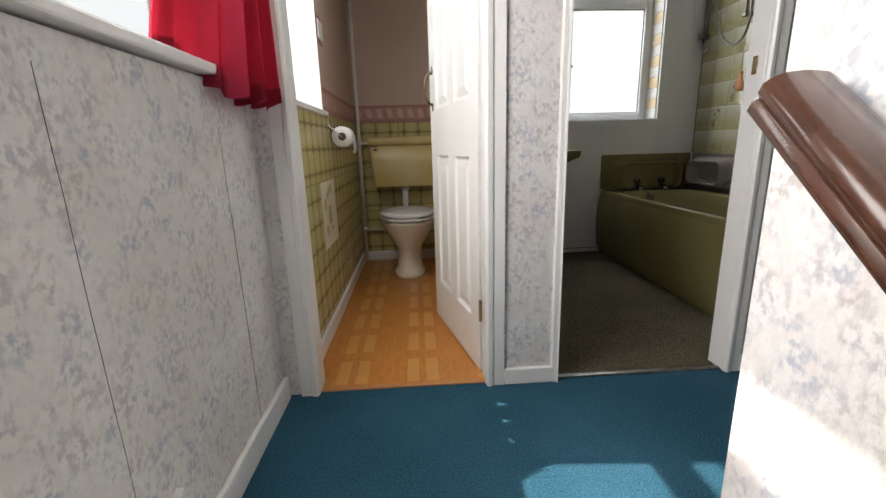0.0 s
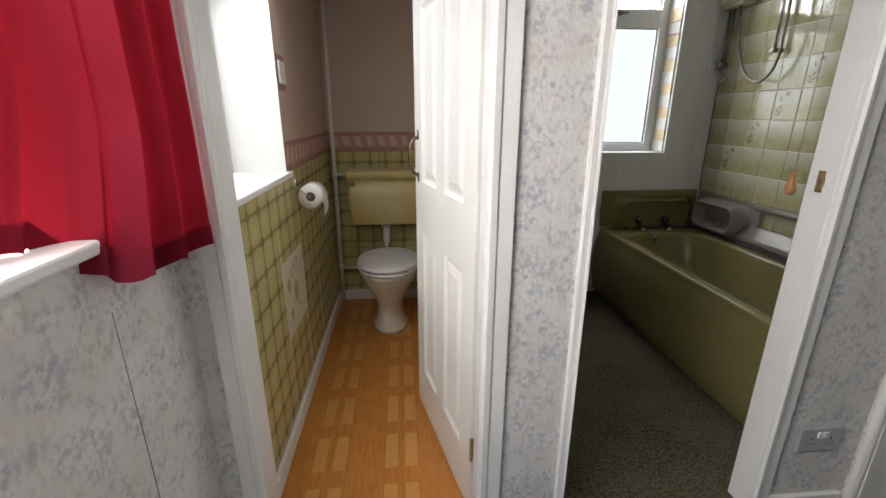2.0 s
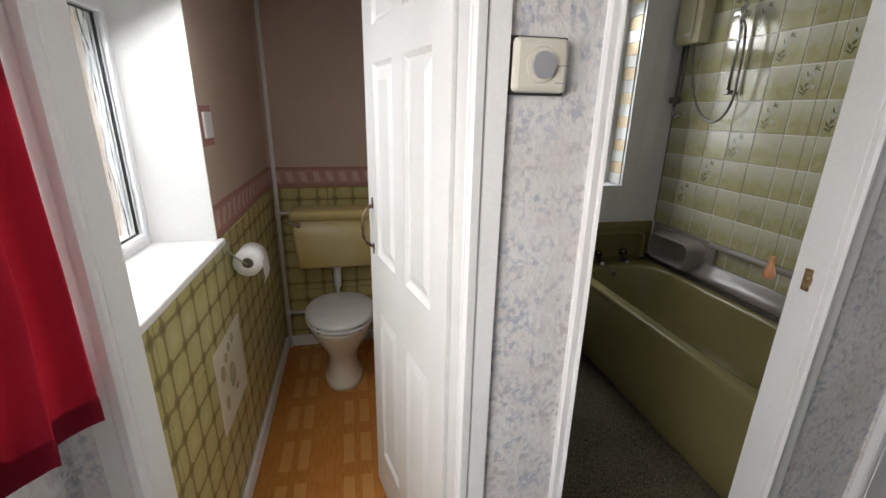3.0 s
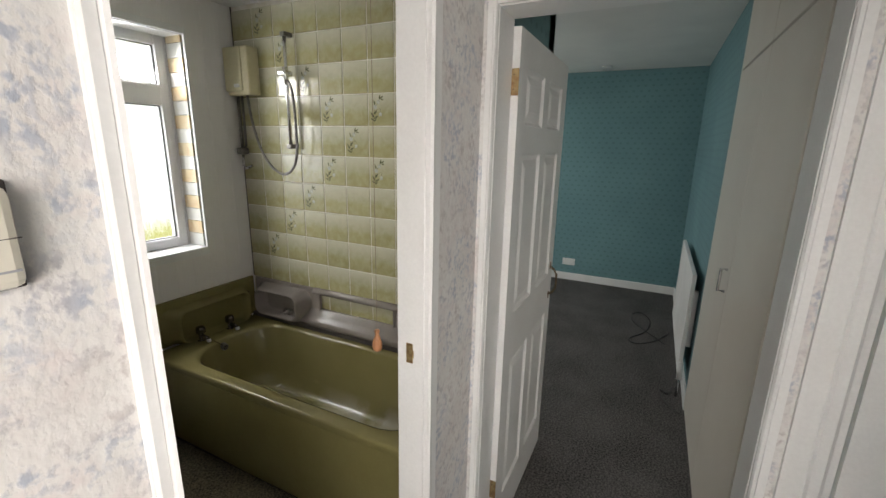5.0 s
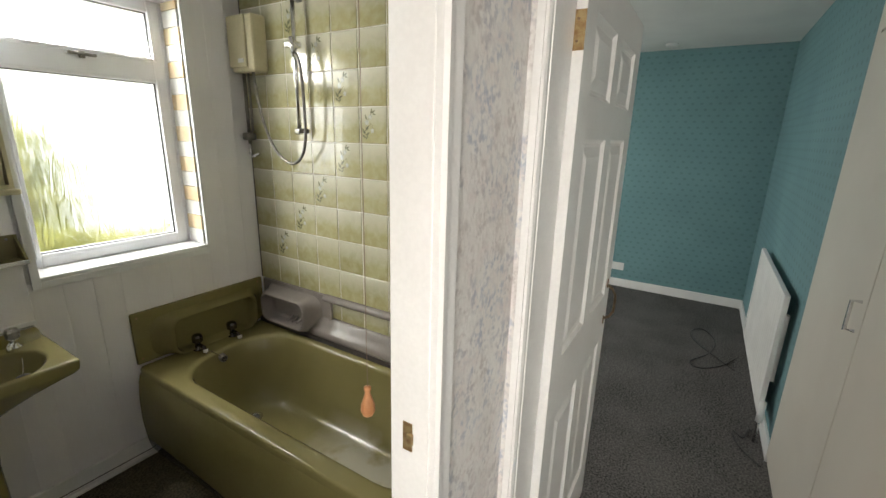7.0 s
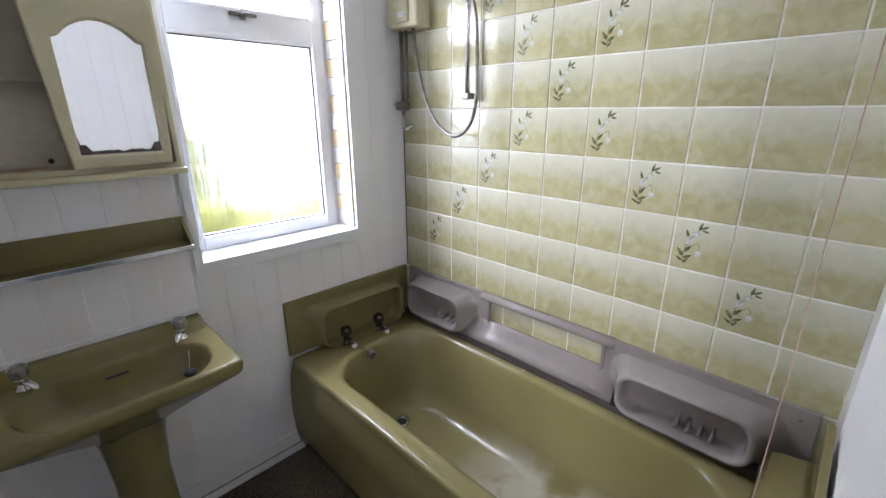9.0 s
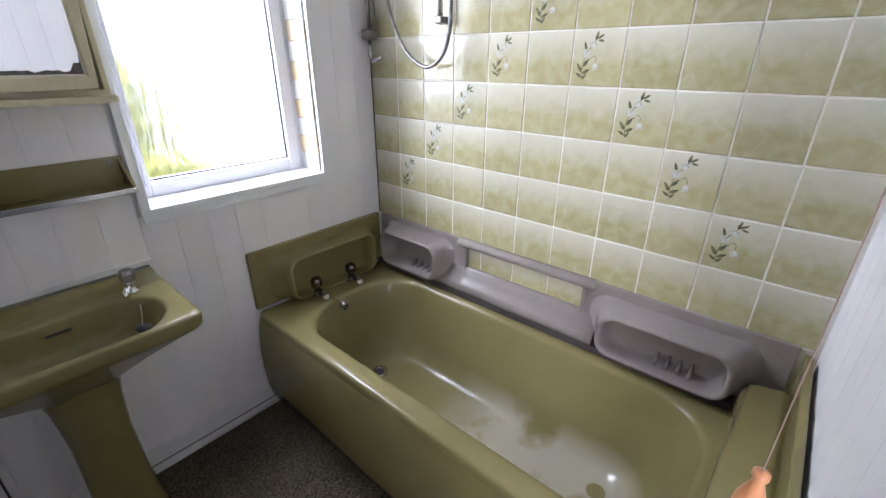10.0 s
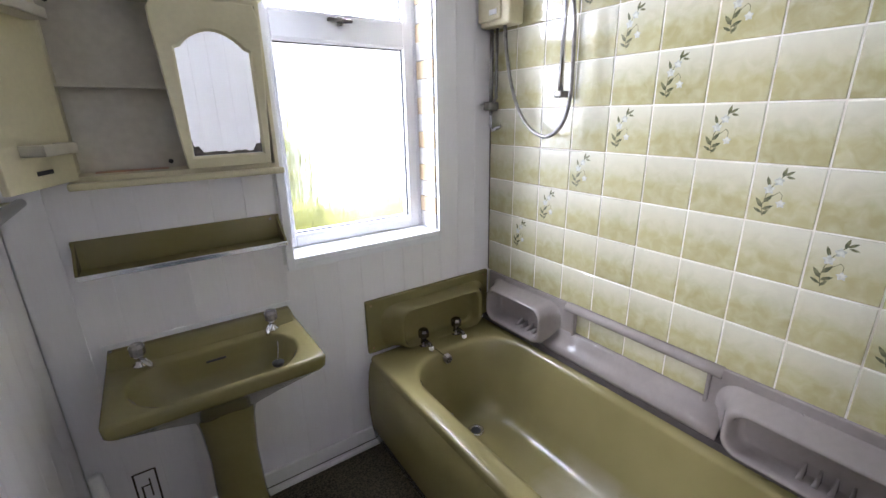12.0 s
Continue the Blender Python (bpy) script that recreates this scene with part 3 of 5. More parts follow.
    if left_w:
        part("architrave", moulding(bmesh.new(), "z_y", 0, 2.06, x0 - left_w, x0 - 0.002, YD - 0.002, -1, 1), M_WHITE, f)
    if right_w:
        part("architrave", moulding(bmesh.new(), "z_y", 0, 2.06, x1 + 0.002, x1 + right_w, YD - 0.002, -1, -1), M_WHITE, f)
    part("architrave", moulding(bmesh.new(), "x", x0 - 0.02, x1 + 0.02, 2.004, 2.06, YD - 0.003, -1, 1), M_WHITE, f)
    return f


door_frame_y("door_frame_wc", -0.434, 0.165, "white gloss moulded toilet door frame", 0.064, 0.066)
frame_bath = door_frame_y("door_frame_bathroom", 0.433, 1.069, "white gloss bathroom door frame, worn at the edges", 0.024, 0.056)
part("strike_plate", boxes((1.0668, 1.0688, 1.400, 1.420, 1.058, 1.115), bevel=0.0008), M_BRASS, frame_bath, "rusty brass strike plate")
part("strike_tongue", boxes((1.0600, 1.0668, 1.396, 1.408, 1.075, 1.098), bevel=0.002), M_BRASS, frame_bath, "bent brass lip")

fb = thing("door_frame_bedroom", "white gloss moulded bedroom door frame", "door frame", kind="structure")
for y0, y1 in ((1.322, 1.350), (0.532, 0.560)):
    part("jamb", boxes((XB0 - 0.002, XB1 + 0.012, y0, y1, 0, 2.02), bevel=0.002), M_WHITE, fb)
part("head", boxes((XB0 - 0.002, XB1 + 0.012, 0.532, 1.350, 2.0, 2.028)), M_WHITE, fb)
part("architrave", moulding(bmesh.new(), "z_x", 0, 2.06, 1.324, YD - 0.017, XB0 - 0.002, -1, -1), M_WHITE, fb)
part("architrave", moulding(bmesh.new(), "z_x", 0, 2.06, 0.524, 0.558, XB0 - 0.002, -1, 1), M_WHITE, fb)
part("architrave", moulding(bmesh.new(), "y", 0.5, 1.35, 2.004, 2.06, XB0 - 0.003, -1, 1), M_WHITE, fb)
part("threshold", boxes((XB0 + 0.01, XB0 + 0.045, 0.56, 1.322, 0.0, 0.007), bevel=0.002), M_BRASS, fb, "brass carpet bar")
fc = thing("door_frame_cupboard", "white gloss moulded cupboard door frame", "door frame", kind="structure")
for y0, y1 in ((0.394, 0.419), (-0.369, -0.343)):
    part("jamb", boxes((XB0 - 0.002, XB1, y0, y1, 0, 2.02), bevel=0.002), M_WHITE, fc)
part("head", boxes((XB0 - 0.002, XB1, -0.369, 0.419, 2.0, 2.028)), M_WHITE, fc)
part("architrave", moulding(bmesh.new(), "z_x", 0, 2.06, 0.414, 0.502, XB0 - 0.002, -1, -1), M_WHITE, fc)
part("architrave", moulding(bmesh.new(), "z_x", 0, 2.06, -0.42, -0.345, XB0 - 0.002, -1, -1), M_WHITE, fc)

for nm, x0, x1, lab, mt in (("threshold_wc", -0.434, 0.165, "pale wooden threshold strip", M_PEAR), ("threshold_bathroom", 0.433, 1.069, "thin steel carpet bar", M_STEEL)):
    tagged(part(nm, boxes((x0, x1, YD + 0.004, YD + 0.026, 0.0, 0.007), bevel=0.002), mt), lab, "threshold", kind="structure")


# ---- six-panel doors ----
def panel_mesh(x0, x1, z0, z1, t):
    bm = bmesh.new()
    for y, s in ((0.0, -1), (-t, 1)):
        rings = []
        for inset, depth in ((0.0, 0.001), (0.010, 0.009), (0.018, 0.010), (0.046, 0.002)):
            yy = y + s * depth
            rings.append([(x0 + inset, yy, z0 + inset), (x1 - inset, yy, z0 + inset), (x1 - inset, yy, z1 - inset), (x0 + inset, yy, z1 - inset)])
        loft(bm, rings, cap0=False)
    return bm


def six_panel_door(name, label, w, at, rows=((0.20, 0.81), (1.01, 1.59), (1.69, 1.87)), t=0.036, h=1.975):
    d = thing(name, label, "door", at, kind="structure")
    s, mu = 0.095, 0.085
    c = w / 2
    bars = [(0.003, s, -t, 0, 0.006, h), (w - s, w, -t, 0, 0.006, h), (s, w - s, -t, 0, 0.006, rows[0][0]), (s, w - s, -t, 0, rows[0][1], rows[1][0]),
            (s, w - s, -t, 0, rows[1][1], rows[2][0]), (s, w - s, -t, 0, rows[2][1], h)] + [(c - mu / 2, c + mu / 2, -t, 0, a, b) for a, b in rows]
    part("leaf", boxes(*bars), M_WHITE, d)
    for a, b in rows:
        for x0, x1 in ((s, c - mu / 2), (c + mu / 2, w - s)):
            part("panel", panel_mesh(x0, x1, a, b, t), M_WHITE, d)
    return d


def pull_handle(parent, x, y, s, z0, z1):
    """A small bowed pull with spade ends. s: the side of the leaf on which it stands."""
    h = part("handle", tube(bmesh.new(), [(x, y + s * 0.004, z0), (x, y + s * 0.022, z0 + 0.012), (x, y + s * 0.034, z0 + 0.035), (x, y + s * 0.036, (z0 + z1) / 2),
                                          (x, y + s * 0.034, z1 - 0.035), (x, y + s * 0.022, z1 - 0.012), (x, y + s * 0.004, z1)], 0.0055), M_BRONZE, parent, "antique bronze pull handle", True)
    for z, k in ((z0, -1), (z1, 1)):
        bm = bmesh.new()
        loft(bm, [[(x - 0.010, y + s * q, z), (x, y + s * q, z + k * 0.026), (x + 0.010, y + s * q, z), (x, y + s * q, z - k * 0.012)] for q in (0.0, 0.004)])
        part("spade_end", bm, M_BRONZE, h)


def hinge_pair(parent, x, y0, y1, zs, axis="x"):
    for z in zs:
        if axis == "x":
            b = part("hinge", boxes((x - 0.0025, x, y0, y1, z - 0.04, z + 0.04), bevel=0.0006), M_BRASS, parent, "tarnished brass butt hinge")
            part("knuckle", cyl(bmesh.new(), (x - 0.004, y1 + 0.002, z - 0.041), (x - 0.004, y1 + 0.002, z + 0.041), 0.0055, seg=10), M_BRASS, b)
        for k in (-0.022, 0.022):
            part("screw", cyl(bmesh.new(), (x - 0.004, (y0 + y1) / 2, z + k), (x - 0.002, (y0 + y1) / 2, z + k), 0.003, seg=8), M_BRONZE, b)


door_wc = six_panel_door("door_1", "white six-panel toilet door standing open inwards", 0.625, pose(0.156, 1.448, 0.006, 0, 0, 102.6))
pull_handle(door_wc, 0.575, 0.0, 1, 1.03, 1.17)
hinge_pair(door_wc, 0.003, -0.036, -0.004, (0.25, 1.75))
door_bed = six_panel_door("door_2", "white six-panel bedroom door standing open inwards", 0.755, pose(1.545, 1.336, 0.006, 0, 0, 0))
pull_handle(door_bed, 0.70, -0.036, -1, 0.90, 1.04)
hinge_pair(door_bed, 0.003, -0.036, -0.004, (0.29, 1.815))
door_cup = six_panel_door("door_3", "white six-panel cupboard door, closed", 0.725, pose(1.446, 0.388, 0.006, 0, 0, -90), ((0.20, 0.785), (1.01, 1.635), (1.735, 1.895)))
for z in (0.3, 1.84):
    b = part("hinge", boxes((-0.026, 0.007, -0.0425, -0.036, z - 0.04, z + 0.04), bevel=0.0006), M_BRASS, door_cup, "paint-flecked brass hinge")
    part("knuckle", cyl(bmesh.new(), (-0.003, -0.044, z - 0.041), (-0.003, -0.044, z + 0.041), 0.006, seg=10), M_BRASS, b)


# ---- windows ----
def casement(name, label, axis, a0, a1, z0, z1, plane, out, transom, glass, shadow=True, f=0.045, rail=0.035):
    """Plastic window in an opening; axis 'x' runs along x (wall normal y) and 'y' along y."""
    wdw = thing(name, label, "window", kind="structure")
    d0, d1 = plane, plane + out * 0.06

    def bx(u0, u1, w0, w1, p0, p1):
        p0, p1 = min(p0, p1), max(p0, p1)
        return (u0, u1, p0, p1, w0, w1) if axis == "x" else (p0, p1, u0, u1, w0, w1)
    part("window_frame", boxes(bx(a0, a0 + f, z0, z1, d0, d1), bx(a1 - f, a1, z0, z1, d0, d1), bx(a0 + f, a1 - f, z0, z0 + f, d0, d1), bx(a0 + f, a1 - f, z1 - f, z1, d0, d1), bevel=0.004), M_UPVC, wdw)
    part("transom", boxes(bx(a0 + f, a1 - f, transom - rail, transom + rail, d0 - out * 0.004, d1), bevel=0.004), M_UPVC, wdw)
    mid = (d0 + d1) / 2
    for w0, w1 in ((z0 + f, transom - rail), (transom + rail, z1 - f)):
        b = 0.014
        part("glazing_bead", boxes(bx(a0 + f - b, a0 + f, w0 - b, w1 + b, d0 - out * 0.007, d0 + out * 0.01), bx(a1 - f, a1 - f + b, w0 - b, w1 + b, d0 - out * 0.007, d0 + out * 0.01),
                                   bx(a0 + f, a1 - f, w0 - b, w0, d0 - out * 0.007, d0 + out * 0.01), bx(a0 + f, a1 - f, w1, w1 + b, d0 - out * 0.007, d0 + out * 0.01), bevel=0.003), M_UPVC, wdw)
        p = part("pane", boxes(bx(a0 + f, a1 - f, w0, w1, mid - 0.003, mid + 0.003)), glass, wdw)
        p.visible_shadow = shadow
        g = 0.004
        part("gasket", boxes(bx(a0 + f, a0 + f + g, w0, w1, d0 + out * 0.012, d0 + out * 0.02), bx(a1 - f - g, a1 - f, w0, w1, d0 + out * 0.012, d0 + out * 0.02),
                             bx(a0 + f, a1 - f, w0, w0 + g, d0 + out * 0.012, d0 + out * 0.02), bx(a0 + f, a1 - f, w1 - g, w1, d0 + out * 0.012, d0 + out * 0.02)), M_RUBBER, wdw, "dark glazing gasket")
    return wdw


M_CLEAR = bpy.data.materials.new("clear_glass")
M_CLEAR.use_nodes = True
_b = M_CLEAR.node_tree.nodes["Principled BSDF"]
_b.inputs["Transmission Weight"].default_value, _b.inputs["Roughness"].default_value, _b.inputs["IOR"].default_value = 1.0, 0.0, 1.02

win_bath = casement("window_1", "white plastic bathroom window with obscure glass and fanlight", "x", 1.088, 1.750, 1.012, 2.170, 3.37, 1, 1.860, M_GLASS, shadow=False, f=0.056, rail=0.055)
part("latch", boxes((1.36, 1.46, 3.345, 3.366, 1.885, 1.897), (1.40, 1.42, 3.352, 3.369, 1.875, 1.902), bevel=0.003), M_STEEL, win_bath, "steel fanlight stay")
casement("window_2", "white plastic landing window with a fanlight", "y", -0.5, 1.398, 1.03, 2.32, -0.66, -1, 1.93, M_CLEAR, shadow=False)
casement("window_3", "white plastic toilet window with obscure glass", "y", 1.52, 2.17, 1.03, 2.16, -0.70, -1, 1.75, M_GLASS)
casement("window_4", "white plastic bedroom window", "x", 3.2, 5.0, 1.0, 2.1, 3.40, 1, 1.75, M_CLEAR, shadow=False)
tagged(part("window_sill_landing", boxes((-0.66, XL + 0.030, -0.55, 1.34, 1.036, 1.061), bevel=0.006), M_WHITE), "white gloss window sill", "window sill", kind="structure")
tagged(part("window_sill_wc", boxes((-0.70, XW + 0.024, 1.49, 2.19, 1.012, 1.034), bevel=0.005), M_WHITE), "white gloss window sill", "window sill", kind="structure")
rw = thing("window_reveal_wc", "white painted window reveal", "window reveal", kind="structure")
for b in ((-0.70, XW + 0.002, 2.166, 2.174, 1.034, 2.16), (-0.70, XW + 0.002, 1.516, 1.524, 1.034, 2.16), (-0.70, XW, 1.524, 2.166, 2.155, 2.163)):
    part("lining", boxes(b), M_WHITE, rw)
rv = thing("window_reveal_bathroom", "white window lining with trim and glazed tiles at the side", "window reveal", kind="structure")
part("sill_board", boxes((1.078, 1.775, YE - 0.020, 3.37, 0.995, 1.012), bevel=0.003), M_UPVC, rv)
part("trim", boxes((1.060, 1.088, YE - 0.021, YE - 0.004, 0.975, 2.205), bevel=0.002), M_UPVC, rv)
part("trim", boxes((1.765, 1.776, YE - 0.021, YE - 0.004, 0.975, 2.205), bevel=0.002), M_UPVC, rv)
part("trim", boxes((1.060, 1.776, YE - 0.019, YE - 0.004, 0.965, 0.995), bevel=0.002), M_UPVC, rv)
part("trim", boxes((1.060, 1.776, YE - 0.019, YE - 0.004, 2.170, 2.205), bevel=0.002), M_UPVC, rv)
part("lining", boxes((1.080, 1.088, YE - 0.004, 3.37, 1.012, 2.170), (1.088, 1.765, YE - 0.004, 3.37, 2.166, 2.176)), M_UPVC, rv)
# the olive tile's pale and olive bands, with bright window light in their colours
M_RTILE = mat_new("reveal_tile_lit_pale", (0.72, 0.72, 0.70), 0.15, color2=(0.66, 0.66, 0.63), scale=8)
M_RTILE2 = mat_new("reveal_tile_lit_olive", (0.66, 0.50, 0.30), 0.15, color2=(0.70, 0.60, 0.42), scale=10)
part("jamb_fill", boxes((1.7505, 1.768, 3.366, 3.43, 1.012, 2.176)), M_UPVC, rv)
for k in range(8):
    z = 1.014 + k * 0.149
    part("tile", boxes((1.757, 1.768, YE + 0.0, 3.366, z + 0.0015, z + 0.073), bevel=0.001), M_RTILE, rv)
    part("tile", boxes((1.757, 1.768, YE + 0.0, 3.366, z + 0.0755, z + 0.1475), bevel=0.001), M_RTILE2, rv)


def rrect(cx, cy, hx, hy, r, z, n=6):
    """A rounded rectangle of points in a level plane."""
    r = min(r, hx, hy)
    pts = []
    for sx, sy, a0 in ((1, 1, 0), (-1, 1, 90), (-1, -1, 180), (1, -1, 270)):
        for k in range(n + 1):
            a = radians(a0 + 90 * k / n)
            pts.append((cx + sx * (hx - r) + r * math.cos(a), cy + sy * (hy - r) + r * math.sin(a), z))
    return pts


def turned(bm, p, prof, seg=16):
    """A body of revolution about the vertical through p; prof: (radius, height)."""
    return loft(bm, [[(p[0] + r * math.cos(k * math.tau / seg), p[1] + r * math.sin(k * math.tau / seg), p[2] + z) for k in range(seg)] for r, z in prof])


def arc(p0, p1, p2, n=12):
    p0, p1, p2 = Vector(p0), Vector(p1), Vector(p2)
    return [(1 - t) ** 2 * p0 + 2 * t * (1 - t) * p1 + t * t * p2 for t in (k / n for k in range(n + 1))]


# ---- landing things ----
curtain = thing("curtain", "red gathered curtain hanging over the window's end", "curtain")


def drape(u, f):
    """A point of the curtain: u along the window, f from the track down to the hem."""
    out = min(1.0, max(0.0, (u - 0.27) / 0.13))
    out = out * out * (3 - 2 * out)
    wave = math.tau * (u - 0.455 + 0.02 * math.sin(2.6 * f)) / 0.225
    fold = math.cos(wave)
    fold = math.copysign(abs(fold) ** 0.8, fold)
    hem = 1.064 + 0.003 * math.sin(u * 50) * (1 - out) + out * (-0.082 + 0.010 * fold)
    z = 2.26 + (hem - 2.26) * f
    x = -0.588 + out * (0.098 + 0.040 * (u - 0.4)) + (0.016 + 0.014 * f) * (0.35 + 0.65 * out) * fold + 0.003 * math.sin(u * 61 + f * 3) * f
    wide = max(0.77, 1.0 - 1.25 * (1 - f))
    y = 1.335 - 0.405 * wide * (1 - u) - 0.010 * math.sin(wave) * f
    if u > 0.34:
        x = max(x, XL + 0.037)
    return Vector((x, min(y, YD - 0.022), z))


def drape_mesh(f0, f1, rows, push):
    bm = bmesh.new()
    grid = [[bm.verts.new(drape(j / 150, f0 + (f1 - f0) * i / rows) + Vector((push, 0, 0))) for j in range(151)] for i in range(rows + 1)]
    for i in range(rows):
        for j in range(150):
            bm.faces.new((grid[i][j], grid[i][j + 1], grid[i + 1][j + 1], grid[i + 1][j]))
    return bm


cloth = part("cloth", drape_mesh(0.0, 1.0, 30, 0.0), M_RED, curtain, "", True)
part("hem", drape_mesh(0.968, 1.001, 2, 0.0016), M_RED, curtain, "doubled stitched hem", True)
track = part("track", boxes((-0.50, -0.47, -0.4, 1.34, 2.25, 2.275), bevel=0.003), M_UPVC, curtain, "white curtain track")
part("track_end", boxes((-0.55, -0.47, 1.30, 1.33, 2.255, 2.27)), M_UPVC, curtain)

rail = thing("handrail", "dark varnished hardwood handrail on the stair wall", "handrail")
slope = 0.87
run = Vector((0, -1, -slope)).normalized()
rise = Vector((0, -slope, 1)).normalized()
prof = [(0.006, 0.0), (0.0, 0.004), (-0.001, 0.012), (0.003, 0.017), (0.003, 0.020), (-0.002, 0.025), (-0.003, 0.034), (0.003, 0.042), (0.014, 0.047), (0.034, 0.049), (0.054, 0.047),
        (0.066, 0.042), (0.070, 0.034), (0.069, 0.025), (0.064, 0.020), (0.064, 0.017), (0.068, 0.012), (0.067, 0.004), (0.060, 0.0)]
bm = bmesh.new()
loft(bm, [[Vector((0.281 + 0.035 + (a - 0.035) * k, 0.412, 0.884)) + run * d + rise * (0.022 + (b - 0.022) * k) for a, b in prof] for d, k in ((0.0, 0.9), (0.004, 1.0), (0.3, 1.0), (0.8, 1.0), (1.3, 1.0), (1.9, 1.0))])
part("rail", bm, M_WOOD, rail, "", True)
for y in (0.05, -0.85):
    z = 0.900 + (y - 0.412) * slope
    part("bracket", tube(bmesh.new(), [(0.316, y, z - 0.004), (0.318, y, z - 0.05), (0.330, y, z - 0.07), (0.36, y, z - 0.07)], 0.007), M_BRONZE, rail, "bronze rail bracket", True)

sock = thing("wall_socket", "white double socket low on the papered wall", "socket")
part("plate", boxes((1.182, 1.328, YD - 0.010, YD, 0.238, 0.326), bevel=0.003), M_GREYPLATE, sock)
for x in (1.222, 1.288):
    for dx, dz, w, h in ((0, 0.008, 0.003, 0.006), (-0.010, -0.010, 0.005, 0.0025), (0.010, -0.010, 0.005, 0.0025)):
        part("pin_hole", boxes((x + dx - w / 2 - 0.001, x + dx + w / 2 + 0.001, YD - 0.0106, YD - 0.009, 0.278 + dz - h / 2, 0.278 + dz + h / 2)), M_RUBBER, sock)
for x in (1.245, 1.265):
    part("switch", boxes((x - 0.008, x + 0.008, YD - 0.015, YD - 0.0095, 0.290, 0.312), bevel=0.002), M_SOCKET, sock)

th = thing("thermostat", "ivory plastic room thermostat with a grey dial", "thermostat")
part("wall_plate", boxes((0.232, 0.336, YD - 0.006, YD, 1.499, 1.592), bevel=0.002), M_GAP, th, "grubby dark back plate")
part("housing", boxes((0.236, 0.332, YD - 0.026, YD - 0.006, 1.503, 1.588), bevel=0.008), M_PLASTIC, th)
part("dial_ring", cyl(bmesh.new(), (0.284, YD - 0.0255, 1.546), (0.284, YD - 0.029, 1.546), 0.0285, 0.027, 32), M_PLASTIC, th)
part("dial", cyl(bmesh.new(), (0.286, YD - 0.028, 1.546), (0.286, YD - 0.034, 1.546), 0.0215, 0.020, 32), M_GREYDIAL, th, "grey round dial")
part("seam", boxes((0.311, 0.3322, YD - 0.0262, YD - 0.024, 1.5455, 1.5462)), M_GAP, th)
part("maker_mark", boxes((0.310, 0.328, YD - 0.0265, YD - 0.025, 1.518, 1.520)), M_GREYDIAL, th, "small dark printed bar")

# ---- toilet ----
mesh_cache = {}


def tile_mesh(w, h, mat, t=0.003):
    key = (round(w, 4), round(h, 4), mat.name)
    if key not in mesh_cache:
        bm = bmesh.new()
        b = 0.002
        loft(bm, [[(0, 0, 0), (w, 0, 0), (w, 0, h), (0, 0, h)], [(0, -t + b, 0), (w, -t + b, 0), (w, -t + b, h), (0, -t + b, h)],
                  [(b, -t, b), (w - b, -t, b), (w - b, -t, h - b), (b, -t, h - b)]], cap0=False)
        bmesh.ops.recalc_face_normals(bm, faces=bm.faces)
        me = bpy.data.meshes.new("tile")
        bm.to_mesh(me)
        bm.free()
        me.materials.append(mat)
        mesh_cache[key] = me
    return mesh_cache[key]


def piece(name, me, parent, m):
    ob = new(name, me)
    ob.parent = parent
    ob.matrix_basis = m
    return ob


grout1 = part("tile_bed", boxes((XW, XW + 0.003, YB, YE - 0.002, 0.003, 1.032)), M_WCGROUT, wall_wc, "dark grout between the tiles")
backwc = wall_y("wall_wc_back", M_PINK, XW, XP0, YE - 0.004, YE - 0.0005, 0.003, H, (), "pink papered wall over olive tiles")
part("tile_bed", boxes((XW + 0.003, XP0, YE - 0.007, YE - 0.004, 0.003, 1.032)), M_WCGROUT, backwc, "dark grout between the tiles")
ycuts = [YB, 1.62, 1.945, 2.27, 2.595, 2.92, YE - 0.008]
zcuts = [0.064, 0.386, 0.708, 1.030]
for a, b in zip(ycuts, ycuts[1:]):
    for c, d in zip(zcuts, zcuts[1:]):
        dec = abs(a - 1.945) < 0.01 and abs(c - 0.386) < 0.01
        piece("tile", tile_mesh(b - a - 0.005, d - c - 0.004, M_DECOR if dec else M_WCTILE), wall_wc, pose(XW + 0.003, a + 0.0025, c + 0.002, 0, 0, 90))
for a, b in ((XW + 0.01, -0.18), (-0.18, 0.145), (0.145, XP0)):
    for c, d in zip(zcuts, zcuts[1:]):
        piece("tile", tile_mesh(b - a - 0.005, d - c - 0.004, M_WCTILE), backwc, pose(a + 0.0025, YE - 0.007, c + 0.002))
# printed motif of the picture tile: a vase shape and seed heads
for y, z, ry, rz in ((2.01, 0.60, 0.022, 0.030), (2.06, 0.635, 0.014, 0.018), (2.10, 0.655, 0.014, 0.018), (2.15, 0.665, 0.016, 0.020), (2.105, 0.54, 0.036, 0.048), (2.02, 0.475, 0.016, 0.024), (2.14, 0.47, 0.02, 0.012)):
    bm = bmesh.new()
    loft(bm, [[(XW + q, y + ry * (1 + 0.15 * math.sin(3 * k)) * math.cos(k * math.tau / 14), z + rz * math.sin(k * math.tau / 14)) for k in range(14)] for q in (0.0060, 0.0078)])
    part("motif", bm, M_DECOR2, wall_wc, "printed olive motif")
part("border", boxes((XW, XW + 0.0022, 2.174, YE - 0.006, 1.032, 1.150)), M_BORDER, wall_wc, "dusty pink patterned border")
part("border", boxes((XW + 0.003, XP0, YE - 0.0065, YE - 0.004, 1.032, 1.150)), M_BORDER, backwc, "dusty pink patterned border")

sw = thing("switch_plate", "white blank plate with pink border scraps around it", "switch")
part("plate", boxes((XW, XW + 0.009, 2.205, 2.285, 1.37, 1.455), bevel=0.003), M_SOCKET, sw)
